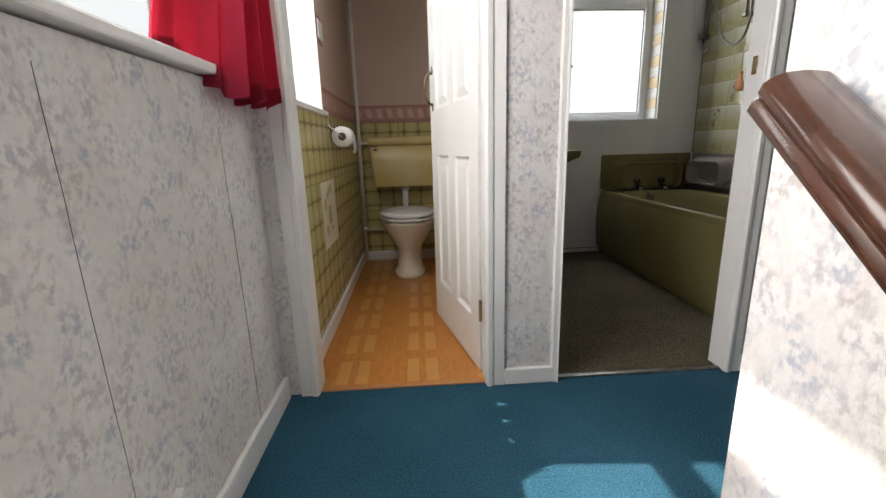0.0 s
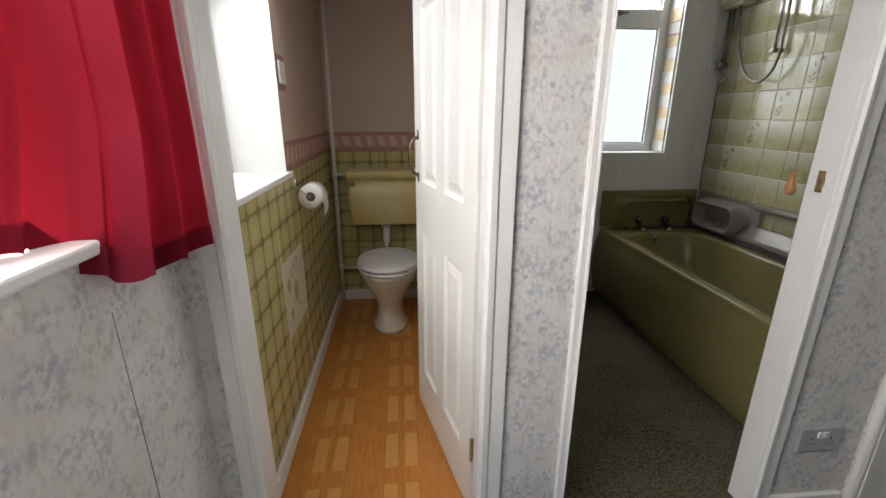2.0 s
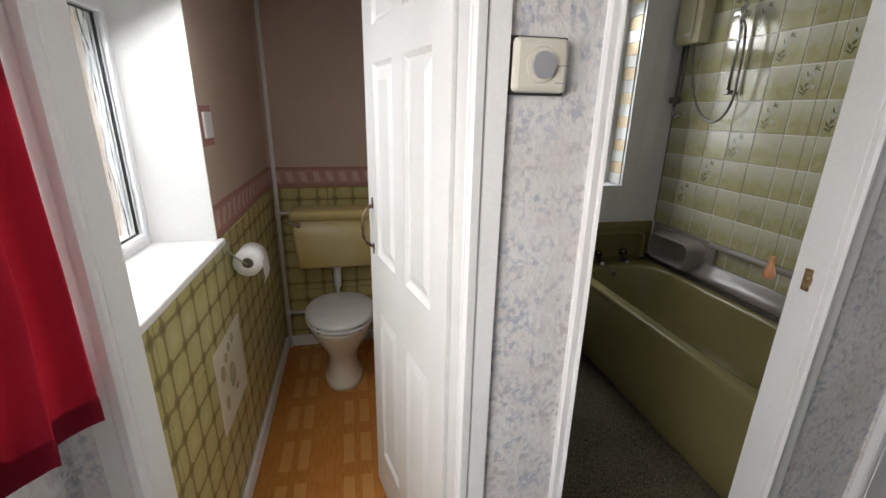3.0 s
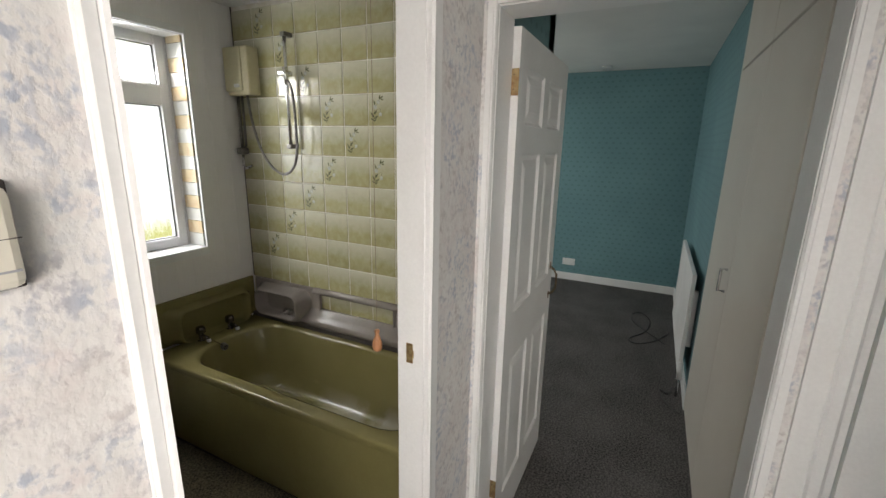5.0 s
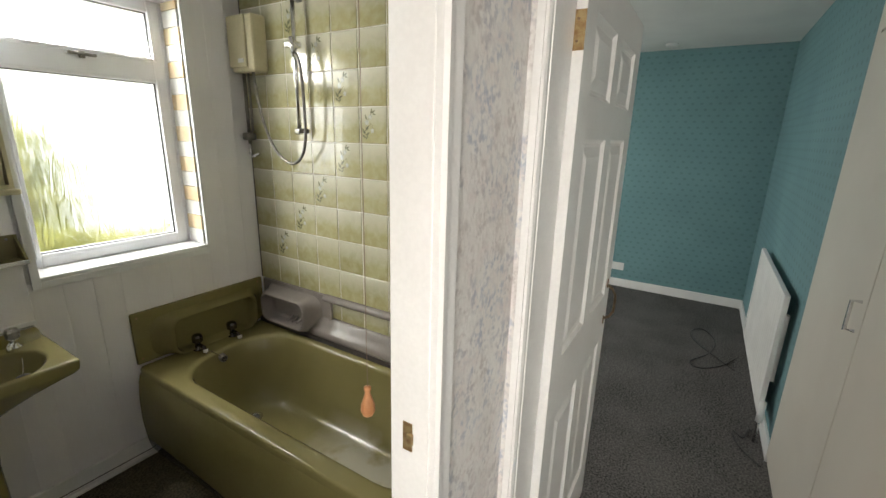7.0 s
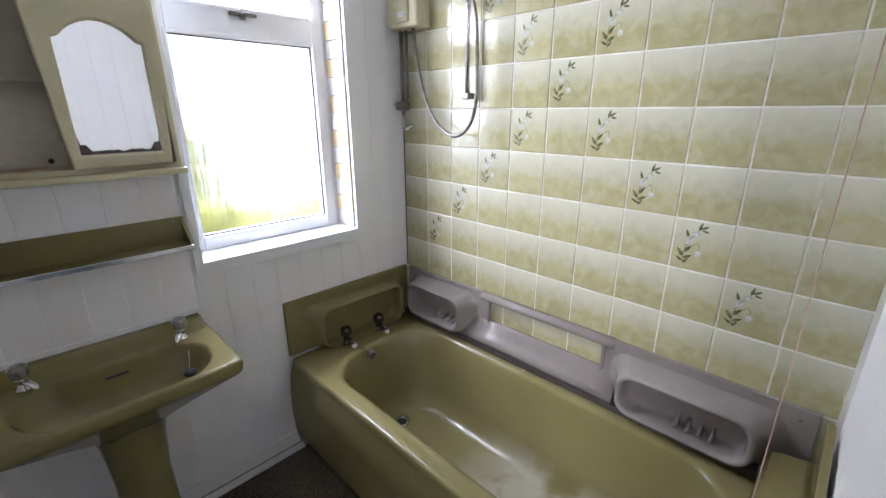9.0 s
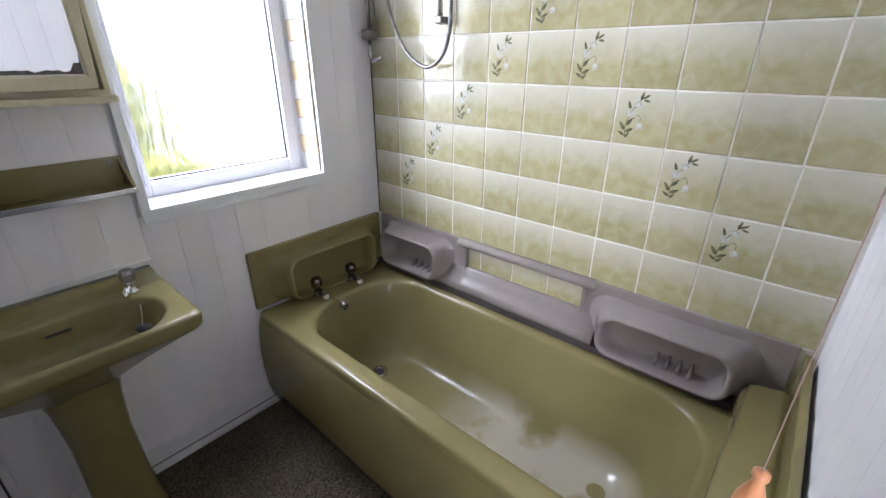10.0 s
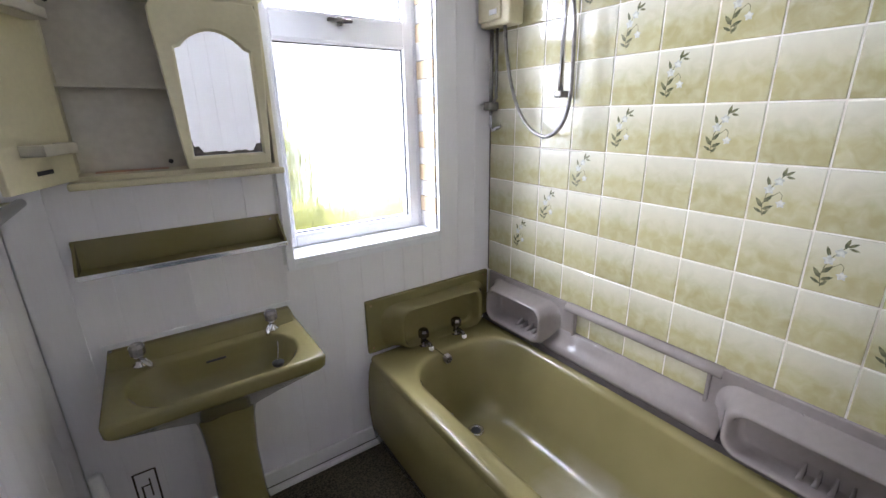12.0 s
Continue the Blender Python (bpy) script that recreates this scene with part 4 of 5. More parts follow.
part("paper_scrap", boxes((XW, XW + 0.0018, 2.185, 2.30, 1.455, 1.475)), M_BORDER, sw)
part("paper_scrap", boxes((XW, XW + 0.0018, 2.18, 2.205, 1.345, 1.455)), M_BORDER, sw)
part("paper_scrap", boxes((XW, XW + 0.0018, 2.205, 2.30, 1.345, 1.37)), M_BORDER, sw)

pipes = thing("water_pipe", "white painted riser pipe with two branches in the corner", "pipe")
part("riser", cyl(bmesh.new(), (XW + 0.035, YE - 0.035, 0.003), (XW + 0.035, YE - 0.035, H), 0.011), M_WHITE, pipes, "", True)
part("branch", tube(bmesh.new(), [(XW + 0.035, YE - 0.035, 0.885), (XW + 0.09, YE - 0.035, 0.885), (-0.375, YE - 0.045, 0.885)], 0.009), M_WHITE, pipes, "", True)
part("branch", cyl(bmesh.new(), (XW + 0.035, YE - 0.035, 0.245), (-0.16, YE - 0.035, 0.245), 0.009), M_WHITE, pipes, "", True)
for z in (0.885, 0.245):
    part("joint", cyl(bmesh.new(), (XW + 0.035, YE - 0.035, z - 0.025), (XW + 0.035, YE - 0.035, z + 0.025), 0.0145), M_WHITE, pipes, "", True)

wc = thing("toilet", "low-level toilet, white pan with a yellowed cistern", "toilet", (0, 0, 0))
bm = bmesh.new()
cx, cy0, cy1 = -0.150, 3.075, YE - 0.012
loft(bm, [rrect(cx, (cy0 + cy1) / 2, hx, (cy1 - cy0) / 2 - dy, 0.025, z) for z, hx, dy in ((0.575, 0.205, 0.014), (0.583, 0.217, 0.008), (0.74, 0.229, 0.003), (0.868, 0.236, 0.0))])
cist = part("cistern", bm, M_CISTERN, wc, "yellowed plastic cistern", True)
bm = bmesh.new()
loft(bm, [rrect(cx, (cy0 + cy1) / 2 - 0.004, 0.243 - q, (cy1 - cy0) / 2 + 0.006 - q, 0.028, z) for z, q in ((0.868, 0.0), (0.905, 0.0), (0.918, 0.006), (0.924, 0.018))])
part("cistern_lid", bm, M_CISTERN, wc, "yellowed plastic lid", True)
lev = part("flush_lever", cyl(bmesh.new(), (-0.34, cy0 - 0.012, 0.845), (-0.34, cy0 + 0.01, 0.845), 0.013), M_CHROME, wc, "chrome flush lever", True)
part("lever_arm", tube(bmesh.new(), [(-0.335, cy0 - 0.018, 0.845), (-0.37, cy0 - 0.030, 0.858), (-0.42, cy0 - 0.030, 0.866)], 0.006), M_CHROME, lev, "", True)
part("flush_pipe", tube(bmesh.new(), [(-0.148, 3.15, 0.58), (-0.148, 3.15, 0.44), (-0.148, 3.13, 0.36), (-0.148, 3.06, 0.33)], 0.022, 14), M_WHITE, wc, "", True)
part("flush_nut", cyl(bmesh.new(), (-0.148, 3.15, 0.545), (-0.148, 3.15, 0.578), 0.03), M_WHITE, wc, "", True)
bm = bmesh.new()


def pan_ring(hx, y0, y1, z, n=28):
    pts = []
    for k in range(n):
        a = k * math.tau / n
        ym, hy = (y0 + y1) / 2, (y1 - y0) / 2
        sx = math.copysign(abs(math.cos(a)) ** 0.85, math.cos(a))
        sy = math.copysign(abs(math.sin(a)) ** 0.9, math.sin(a))
        taper = 1.0 - 0.10 * max(0, -sy)
        pts.append((-0.128 + hx * sx * taper, ym + hy * sy, z))
    return pts


loft(bm, [pan_ring(0.108, 2.675, 2.99, 0.0), pan_ring(0.107, 2.678, 2.985, 0.03), pan_ring(0.085, 2.70, 2.96, 0.06), pan_ring(0.078, 2.71, 2.96, 0.14), pan_ring(0.092, 2.69, 3.0, 0.20),
          pan_ring(0.13, 2.64, 3.04, 0.27), pan_ring(0.163, 2.605, 3.06, 0.33), pan_ring(0.178, 2.585, 3.07, 0.375), pan_ring(0.181, 2.58, 3.07, 0.392)])
part("pan", bm, M_CERAMIC, wc, "white ceramic pan", True)
bm = bmesh.new()
loft(bm, [pan_ring(0.180, 2.578, 3.03, 0.398), pan_ring(0.186, 2.572, 3.035, 0.403), pan_ring(0.186, 2.572, 3.035, 0.412), pan_ring(0.180, 2.58, 3.03, 0.417)])
part("seat", bm, M_SOCKET, wc, "white plastic seat", True)
bm = bmesh.new()
loft(bm, [pan_ring(0.179, 2.580, 3.03, 0.423), pan_ring(0.186, 2.574, 3.035, 0.427), pan_ring(0.184, 2.576, 3.033, 0.436), pan_ring(0.165, 2.60, 3.01, 0.444), pan_ring(0.08, 2.70, 2.92, 0.448)])
part("lid", bm, M_SOCKET, wc, "white plastic lid, closed", True)
part("seat_buffer", boxes((-0.24, -0.02, 2.62, 3.0, 0.392, 0.398), (-0.24, -0.02, 2.62, 3.0, 0.417, 0.423)), M_GAP, wc)

roll = thing("toilet_roll", "part-used white toilet roll on a wire holder", "toilet roll")
bm = bmesh.new()
ry, rz, rx = 2.30, 0.915, XW + 0.070
n = 26
loft(bm, [[(rx + r * math.cos(k * math.tau / n), ry + dx, rz + r * math.sin(k * math.tau / n)) for k in range(n)] for dx, r in ((-0.05, 0.021), (-0.05, 0.052), (0.05, 0.052), (0.05, 0.021), (-0.05, 0.021))], False, False)
part("roll", bm, M_PAPERROLL, roll, "", True)
bm = bmesh.new()
loft(bm, [[(rx + 0.052 + a, ry - 0.05, rz + b), (rx + 0.052 + a, ry + 0.05, rz + b), (rx + 0.0535 + a, ry + 0.05, rz + b), (rx + 0.0535 + a, ry - 0.05, rz + b)] for a, b in ((0, 0.01), (0.002, -0.03), (0.004, -0.06), (-0.003, -0.085))])
part("loose_sheet", bm, M_PAPERROLL, roll)
part("core", cyl(bmesh.new(), (rx, ry - 0.046, rz), (rx, ry + 0.049, rz), 0.0209), M_BARK, roll, "brown cardboard core")
part("holder", tube(bmesh.new(), [(XW, ry - 0.03, rz + 0.085), (XW + 0.012, ry - 0.045, rz + 0.085), (XW + 0.012, ry - 0.062, rz + 0.05), (rx, ry - 0.062, rz), (rx, ry + 0.05, rz)], 0.0035), M_CHROME, roll, "bent chrome wire holder", True)
tbox = thing("tile_offcut", "loose olive tile standing behind the toilet", "tile")
part("tile", boxes((0.06, 0.235, 3.165, 3.178, 0.003, 0.12), bevel=0.002), M_WCTILE, tbox)

# ---- bathroom: bath and its trim ----
bath = thing("bathtub", "avocado green acrylic bath with a bowed side panel", "bathtub")
bx0, bx1, by0, by1 = 1.357, 2.062, 1.475, 3.205
ocx, ocy, ohx, ohy = (bx0 + bx1) / 2, (by0 + by1) / 2, (bx1 - bx0) / 2, (by1 - by0) / 2
icx, icy, ihx, ihy = 1.712, 2.335, 0.268, 0.715
bm = bmesh.new()
loft(bm, [rrect(ocx, ocy, ohx, ohy, 0.02, 0.455, 8), rrect(ocx, ocy, ohx, ohy, 0.02, 0.482, 8), rrect(ocx, ocy, ohx - 0.004, ohy - 0.004, 0.02, 0.490, 8), rrect(ocx, ocy, ohx - 0.012, ohy - 0.012, 0.03, 0.493, 8),
          rrect(icx, icy, ihx + 0.022, ihy + 0.022, 0.20, 0.489, 8), rrect(icx, icy, ihx + 0.006, ihy + 0.006, 0.20, 0.482, 8), rrect(icx, icy, ihx, ihy, 0.20, 0.468, 8), rrect(icx, icy - 0.002, ihx - 0.012, ihy - 0.02, 0.19, 0.40, 8),
          rrect(icx, icy + 0.01, ihx - 0.045, ihy - 0.08, 0.17, 0.22, 8), rrect(icx, icy + 0.02, ihx - 0.07, ihy - 0.12, 0.15, 0.145, 8), rrect(icx, icy + 0.025, ihx - 0.11, ihy - 0.17, 0.12, 0.118, 8)], cap0=False)
tub = part("tub", bm, M_TUB, bath, "avocado acrylic tub with dull limescale on its floor", True)
bm = bmesh.new()
pp = [(1.372, 0.004), (1.352, 0.05), (1.341, 0.12), (1.334, 0.22), (1.336, 0.33), (1.346, 0.42), (1.359, 0.462), (1.375, 0.462), (1.375, 0.004)]
loft(bm, [[(x, by0 + 0.005 + (by1 - by0 - 0.009) * k / 8, z) for x, z in pp[:7]] for k in range(9)], False, False, False)
part("side_panel", bm, M_GREEN, bath, "bowed avocado bath panel", True)
part("waste", turned(bmesh.new(), (1.722, 2.885, 0.1175), ((0.038, 0.0), (0.038, 0.007), (0.030, 0.009), (0.024, 0.005))), M_CHROME, bath, "chrome waste ring", True)
part("waste_hole", cyl(bmesh.new(), (1.722, 2.885, 0.1192), (1.722, 2.885, 0.1235), 0.022), M_RUBBER, bath, "dark waste hole")
ov = part("overflow", cyl(bmesh.new(), (1.673, 3.052, 0.448), (1.673, 3.026, 0.444), 0.021, 0.019, 20), M_STEEL, bath, "chrome overflow rose")
for k in range(6):
    a = k * math.tau / 6
    part("hole", cyl(bmesh.new(), (1.673 + 0.011 * math.cos(a), 3.030, 0.444 + 0.011 * math.sin(a)), (1.673 + 0.011 * math.cos(a), 3.0235, 0.443 + 0.011 * math.sin(a)), 0.0042, seg=8), M_RUBBER, ov)
part("chain", tube(bmesh.new(), arc((1.617, 3.075, 0.508), (1.645, 3.05, 0.482), (1.673, 3.022, 0.446)), 0.0022, 6), M_DARK_CHROME, bath, "ball chain")
part("chain", tube(bmesh.new(), arc((1.612, 3.075, 0.50), (1.60, 3.02, 0.36), (1.615, 2.985, 0.20)), 0.0018, 6), M_STEEL, bath, "ball chain")
part("plug", turned(bmesh.new(), (1.625, 2.965, 0.185), ((0.018, 0.0), (0.022, 0.006), (0.022, 0.014), (0.008, 0.018))), M_RUBBER, bath, "black rubber plug", True)


def bath_tap(at, turn):
    t = thing("bath_tap", "chrome pillar tap with a faceted head on the bath rim", "tap", pose(*at, 0, 0, turn), "bath taps")
    part("base", turned(bmesh.new(), (0, 0, 0), ((0.024, 0.0), (0.024, 0.005), (0.015, 0.009), (0.013, 0.035), (0.016, 0.040))), M_DARK_CHROME, t, "", True)
    bm = bmesh.new()
    tube(bm, [(0, 0, 0.026), (0, -0.03, 0.030), (0, -0.055, 0.026), (0, -0.066, 0.012)], 0.0095, 12)
    part("spout", bm, M_DARK_CHROME, t, "", True)
    part("nozzle", turned(bmesh.new(), (0, -0.066, 0.004), ((0.009, 0.0), (0.0115, 0.002), (0.0115, 0.014), (0.009, 0.017))), M_SOCKET, t, "pale limescaled nozzle", True)
    part("head", turned(bmesh.new(), (0, 0, 0.040), ((0.017, 0.0), (0.026, 0.006), (0.027, 0.030), (0.021, 0.042), (0.010, 0.044)), 8), M_DARK_CHROME, t, "chrome head, dark reflections put into its colour")
    return t


tap = bath_tap((1.610, 3.142, 0.492), 0)
copy_thing(tap, pose(1.800, 3.142, 0.492))


def pocket(u0, u1, w0, w1, top, foot, flare, mapping, mat, parent, depth):
    """A moulded soap pocket: a flared body that swells out of its board to a rounded rim, hollow inside. u along, w up; top and foot: where the swell begins."""
    rings = []
    for g, k, d in ((1.0, 1.0, 0.0), (0.80, 0.97, 0.10), (0.50, 0.82, 0.32), (0.30, 0.62, 0.62), (0.20, 0.46, 0.86), (0.13, 0.34, 0.97), (0.06, 0.22, 1.0), (0.0, 0.10, 0.985), (-0.06, 0.0, 0.92), (-0.10, -0.04, 0.70), (-0.14, -0.07, 0.35), (-0.22, -0.10, 0.07), (-0.40, -0.22, 0.04)):
        a0, a1 = u0 - flare * g, u1 + flare * g
        b0, b1 = w0 + (foot - w0) * k, w1 + (top - w1) * k
        rings.append([mapping(p[0], p[1], d * depth) for p in rrect((a0 + a1) / 2, (b0 + b1) / 2, (a1 - a0) / 2, (b1 - b0) / 2, 0.048 + 0.02 * g, 0, 8)])
    bm = bmesh.new()
    loft(bm, rings, cap0=False)
    return part("pocket", bm, mat, parent, "", True)


hp = thing("bath_head_panel", "avocado moulded splash panel with a soap recess at the taps", "bath panel")
part("board", boxes((1.362, 2.060, 3.212, 3.2335, 0.494, 0.752), bevel=0.005), M_GREEN, hp)
pocket(1.508, 1.955, 0.504, 0.684, 0.708, 0.495, 0.080, lambda u, w, d: (u, 3.213 - d, w), M_GREEN, hp, 0.078)
for x, z in ((1.385, 0.73), (1.385, 0.52), (2.03, 0.73)):
    part("screw", cyl(bmesh.new(), (x, 3.2125, z), (x, 3.2095, z), 0.006, 0.004, 10), M_BRASS, hp)

cad = thing("bath_caddy", "taupe plastic bath caddy with two soap pockets below the tiles", "bath caddy")
xb = 2.064
for nm, b in (("back_plate", (xb, XT - 0.002, 2.655, 3.202, 0.510, 0.750)), ("back_plate", (xb, XT - 0.002, 1.492, 2.10, 0.510, 0.750)), ("window_edge", (xb - 0.006, XT - 0.002, 2.10, 2.112, 0.60, 0.72)), ("window_edge", (xb - 0.006, XT - 0.002, 2.643, 2.655, 0.60, 0.72))):
    part(nm, boxes(b, bevel=0.004), M_TAUPE, cad)
bm = bmesh.new()
loft(bm, [[(x, y, z) for x, z in ((2.080, 0.714), (2.058, 0.716), (2.050, 0.722), (2.047, 0.734), (2.053, 0.744), (2.066, 0.751), (2.080, 0.752))] for y in (2.07, 2.2, 2.5, 2.69)])
part("top_rail", bm, M_TAUPE, cad, "", True)
bm = bmesh.new()
loft(bm, [[(x, y, z) for x, z in ((2.080, 0.622), (2.068, 0.622), (2.060, 0.614), (2.046, 0.588), (2.032, 0.570), (2.020, 0.560), (2.014, 0.550), (2.012, 0.535), (2.014, 0.522), (2.080, 0.518))] for y in (2.04, 2.2, 2.4, 2.6, 2.82)])
part("ledge", bm, M_TAUPE, cad, "sloping moulded ledge", True)
# solid dark strip: the shade below the caddy, put in as colour
part("gap_shade_strip", boxes((2.013, xb + 0.002, 1.592, 3.19, 0.4935, 0.519)), M_GAP, cad, "dark strip painted as the shaded gap under the caddy")
pocket(2.775, 3.115, 0.548, 0.690, 0.728, 0.508, 0.060, lambda u, w, d: (xb - d, u, w), M_TAUPE, cad, 0.088)
pocket(1.622, 2.005, 0.540, 0.672, 0.716, 0.508, 0.070, lambda u, w, d: (xb - d, u, w), M_TAUPE, cad, 0.088)
for y0 in (1.72, 2.84):
    for k in range(4):
        y, w = y0 + 0.035 * k, 0.007
        bm = bmesh.new()
        loft(bm, [[(xb - 0.004, y - w, 0.545), (xb - 0.004, y + w, 0.545), (xb - 0.004, y + w * 0.5, 0.578), (xb - 0.004, y - w * 0.5, 0.578)], [(xb - 0.050, y - w, 0.545), (xb - 0.050, y + w, 0.545), (xb - 0.040, y + w * 0.5, 0.562), (xb - 0.040, y - w * 0.5, 0.562)]])
        part("ridge", bm, M_TAUPE, cad, "", True)
for y, z in ((1.535, 0.712), (1.86, 0.712), (2.69, 0.60)):
    part("screw", cyl(bmesh.new(), (xb + 0.001, y, z), (xb - 0.003, y, z), 0.006, 0.004, 10), M_CHROME, cad)

he = thing("bath_headrest", "avocado moulded headrest panel at the bath's end", "bath panel")
part("board", boxes((1.362, 2.044, 1.462, 1.482, 0.494, 0.748), bevel=0.004), M_GREEN, he)
bm = bmesh.new()
hp_prof = [(1.482, 0.494), (1.482, 0.640), (1.500, 0.640), (1.520, 0.634), (1.552, 0.630), (1.572, 0.620), (1.584, 0.600), (1.588, 0.570), (1.588, 0.494)]
loft(bm, [[(x, y if s else 1.482 + (y - 1.482) * 0.9, z - (0 if s else 0.01)) for y, z in hp_prof] for x, s in ((1.380, 0), (1.392, 1), (2.000, 1), (2.012, 0))])
part("cushion", bm, M_GREEN, he, "", True)

# ---- basin ----
bas = thing("washbasin", "avocado ceramic washbasin on a pedestal", "washbasin")


def basin_ring(x0, x1, y0, y1, bow, z, r=0.05, n=10):
    pts = []
    for p in rrect((x0 + x1) / 2, (y0 + y1) / 2, (x1 - x0) / 2, (y1 - y0) / 2, r, z, n):
        f = (y1 - p[1]) / (y1 - y0)
        u = (p[0] - (x0 + x1) / 2) / ((x1 - x0) / 2)
        pts.append((p[0], p[1] - bow * f * (1 - u * u), p[2]))
    return pts


def dense(ring, k=3):
    out = []
    for a, b in zip(ring, ring[1:] + ring[:1]):
        a, b = Vector(a), Vector(b)
        for i in range(k):
            out.append(tuple(a + (b - a) * i / k))
    return out


bm = bmesh.new()
bw0, bw1, byb = 0.462, 1.045, YE - 0.008
rings = [basin_ring(0.66, 0.84, 2.98, 3.20, 0.0, 0.60, 0.06), basin_ring(0.61, 0.90, 2.93, byb, 0.01, 0.655, 0.06), basin_ring(0.545, 0.962, 2.885, byb, 0.03, 0.705, 0.055), basin_ring(0.492, 1.014, 2.852, byb, 0.045, 0.738, 0.035),
         basin_ring(0.466, 1.040, 2.836, byb, 0.05, 0.752, 0.020), basin_ring(0.462, 1.044, 2.832, byb, 0.05, 0.757, 0.016), basin_ring(0.460, 1.046, 2.829, byb, 0.05, 0.762, 0.014), basin_ring(0.459, 1.048, 2.825, byb, 0.05, 0.792, 0.012),
         basin_ring(0.460, 1.047, 2.827, byb - 0.001, 0.05, 0.798, 0.012), basin_ring(0.465, 1.042, 2.832, byb - 0.004, 0.05, 0.8015, 0.014), basin_ring(0.475, 1.032, 2.842, byb - 0.010, 0.05, 0.802, 0.02),
         basin_ring(0.506, 1.001, 2.858, 3.094, 0.042, 0.799, 0.105), basin_ring(0.512, 0.995, 2.863, 3.090, 0.041, 0.797, 0.105), basin_ring(0.517, 0.990, 2.867, 3.087, 0.040, 0.790, 0.105), basin_ring(0.524, 0.982, 2.873, 3.083, 0.038, 0.772, 0.10), basin_ring(0.545, 0.962, 2.890, 3.074, 0.03, 0.728, 0.095),
         basin_ring(0.60, 0.91, 2.93, 3.05, 0.02, 0.682, 0.06), basin_ring(0.70, 0.81, 2.96, 3.02, 0.0, 0.668, 0.03)]
loft(bm, rings)
part("bowl", bm, M_GREEN, bas, "", True)
bm = bmesh.new()
loft(bm, [[(x, y, z) for y, z in ((3.118, 0.796), (3.135, 0.803), (3.152, 0.817), (3.168, 0.825), (3.19, 0.828), (byb - 0.002, 0.828), (byb - 0.002, 0.796))] for x in (0.468, 0.475, 0.7, 1.03, 1.037)])
part("back_ledge", bm, M_GREEN, bas, "", True)
bm = bmesh.new()
loft(bm, [[(0.752 + hx * math.cos(k * math.tau / 24), 3.06 + hy * math.sin(k * math.tau / 24), z) for k in range(24)] for hx, hy, z in ((0.105, 0.095, 0.003), (0.10, 0.09, 0.03), (0.082, 0.082, 0.2), (0.078, 0.08, 0.4), (0.088, 0.09, 0.54), (0.10, 0.10, 0.60), (0.125, 0.118, 0.64), (0.16, 0.13, 0.675))])
part("pedestal", bm, M_GREEN, bas, "", True)
part("overflow_slot", boxes((0.725, 0.785, 3.074, 3.080, 0.760, 0.768), bevel=0.003), M_RUBBER, bas, "dark overflow slot")
part("plug", turned(bmesh.new(), (0.93, 2.99, 0.722), ((0.016, 0.0), (0.02, 0.006), (0.02, 0.012), (0.006, 0.016))), M_RUBBER, bas, "black rubber plug", True)
part("chain", tube(bmesh.new(), arc((0.955, 3.10, 0.80), (0.955, 3.05, 0.77), (0.93, 2.995, 0.735)), 0.0022, 6), M_CHROME, bas, "ball chain")
part("seal", boxes((0.455, 1.050, YE - 0.0145, YE - 0.009, 0.826, 0.845)), M_UPVC, bas, "white sealing strip")


def basin_tap(at, turn):
    t = thing("basin_tap", "chrome pillar tap with a clear faceted head on the basin", "tap", pose(*at, 0, 0, turn), "basin taps")
    part("base", turned(bmesh.new(), (0, 0, 0), ((0.021, 0.0), (0.021, 0.004), (0.013, 0.008), (0.012, 0.030), (0.015, 0.034))), M_CHROME, t, "", True)
    part("spout", tube(bmesh.new(), [(0, 0, 0.022), (0, -0.03, 0.027), (0, -0.058, 0.024), (0, -0.068, 0.012)], 0.0085, 12), M_CHROME, t, "", True)
    part("head", turned(bmesh.new(), (0, 0, 0.034), ((0.014, 0.0), (0.021, 0.005), (0.023, 0.030), (0.018, 0.040), (0.009, 0.042)), 10), M_SMOKE, t, "smoky faceted head")
    return t


btap = basin_tap((0.552, 3.115, 0.800), 25)
copy_thing(btap, pose(0.952, 3.115, 0.800, 0, 0, -25))

# ---- shelf and cabinet over the basin ----
sh = thing("bathroom_shelf", "avocado plastic wall shelf with a chrome edge strip", "shelf")
part("back", boxes((0.452, 1.052, YE - 0.016, YE - 0.008, 1.098, 1.196), bevel=0.003), M_GREEN, sh)
part("tray", boxes((0.458, 1.046, 3.130, YE - 0.016, 1.098, 1.108), bevel=0.003), M_GREEN, sh)
part("lip", boxes((0.456, 1.048, 3.124, 3.131, 1.098, 1.114), bevel=0.002), M_CHROME, sh, "chrome edge strip")
for x in (0.456, 1.040):
    bm = bmesh.new()
    loft(bm, [[(x + q, YE - 0.016, 1.108), (x + q, YE - 0.016, 1.19), (x + q, YE - 0.04, 1.175), (x + q, 3.135, 1.118), (x + q, 3.135, 1.108)] for q in (0, 0.008)])
    part("end_cheek", bm, M_GREEN, sh)
for x in (0.56, 0.68):
    bm = bmesh.new()
    cyl(bm, (x, 3.18, 1.108), (x, 3.18, 1.1105), 0.036, seg=24)
    part("tumbler_ring", bm, M_GREEN, sh)
part("soap_ridge", boxes((0.76, 0.94, 3.16, 3.20, 1.108, 1.111), bevel=0.001), M_GREEN, sh)
part("screw", cyl(bmesh.new(), (1.02, YE - 0.016, 1.182), (1.02, YE - 0.019, 1.182), 0.004, seg=8), M_STEEL, sh)

cab = thing("bathroom_cabinet", "cream wall cabinet with an open door and a worn arched mirror", "cabinet")
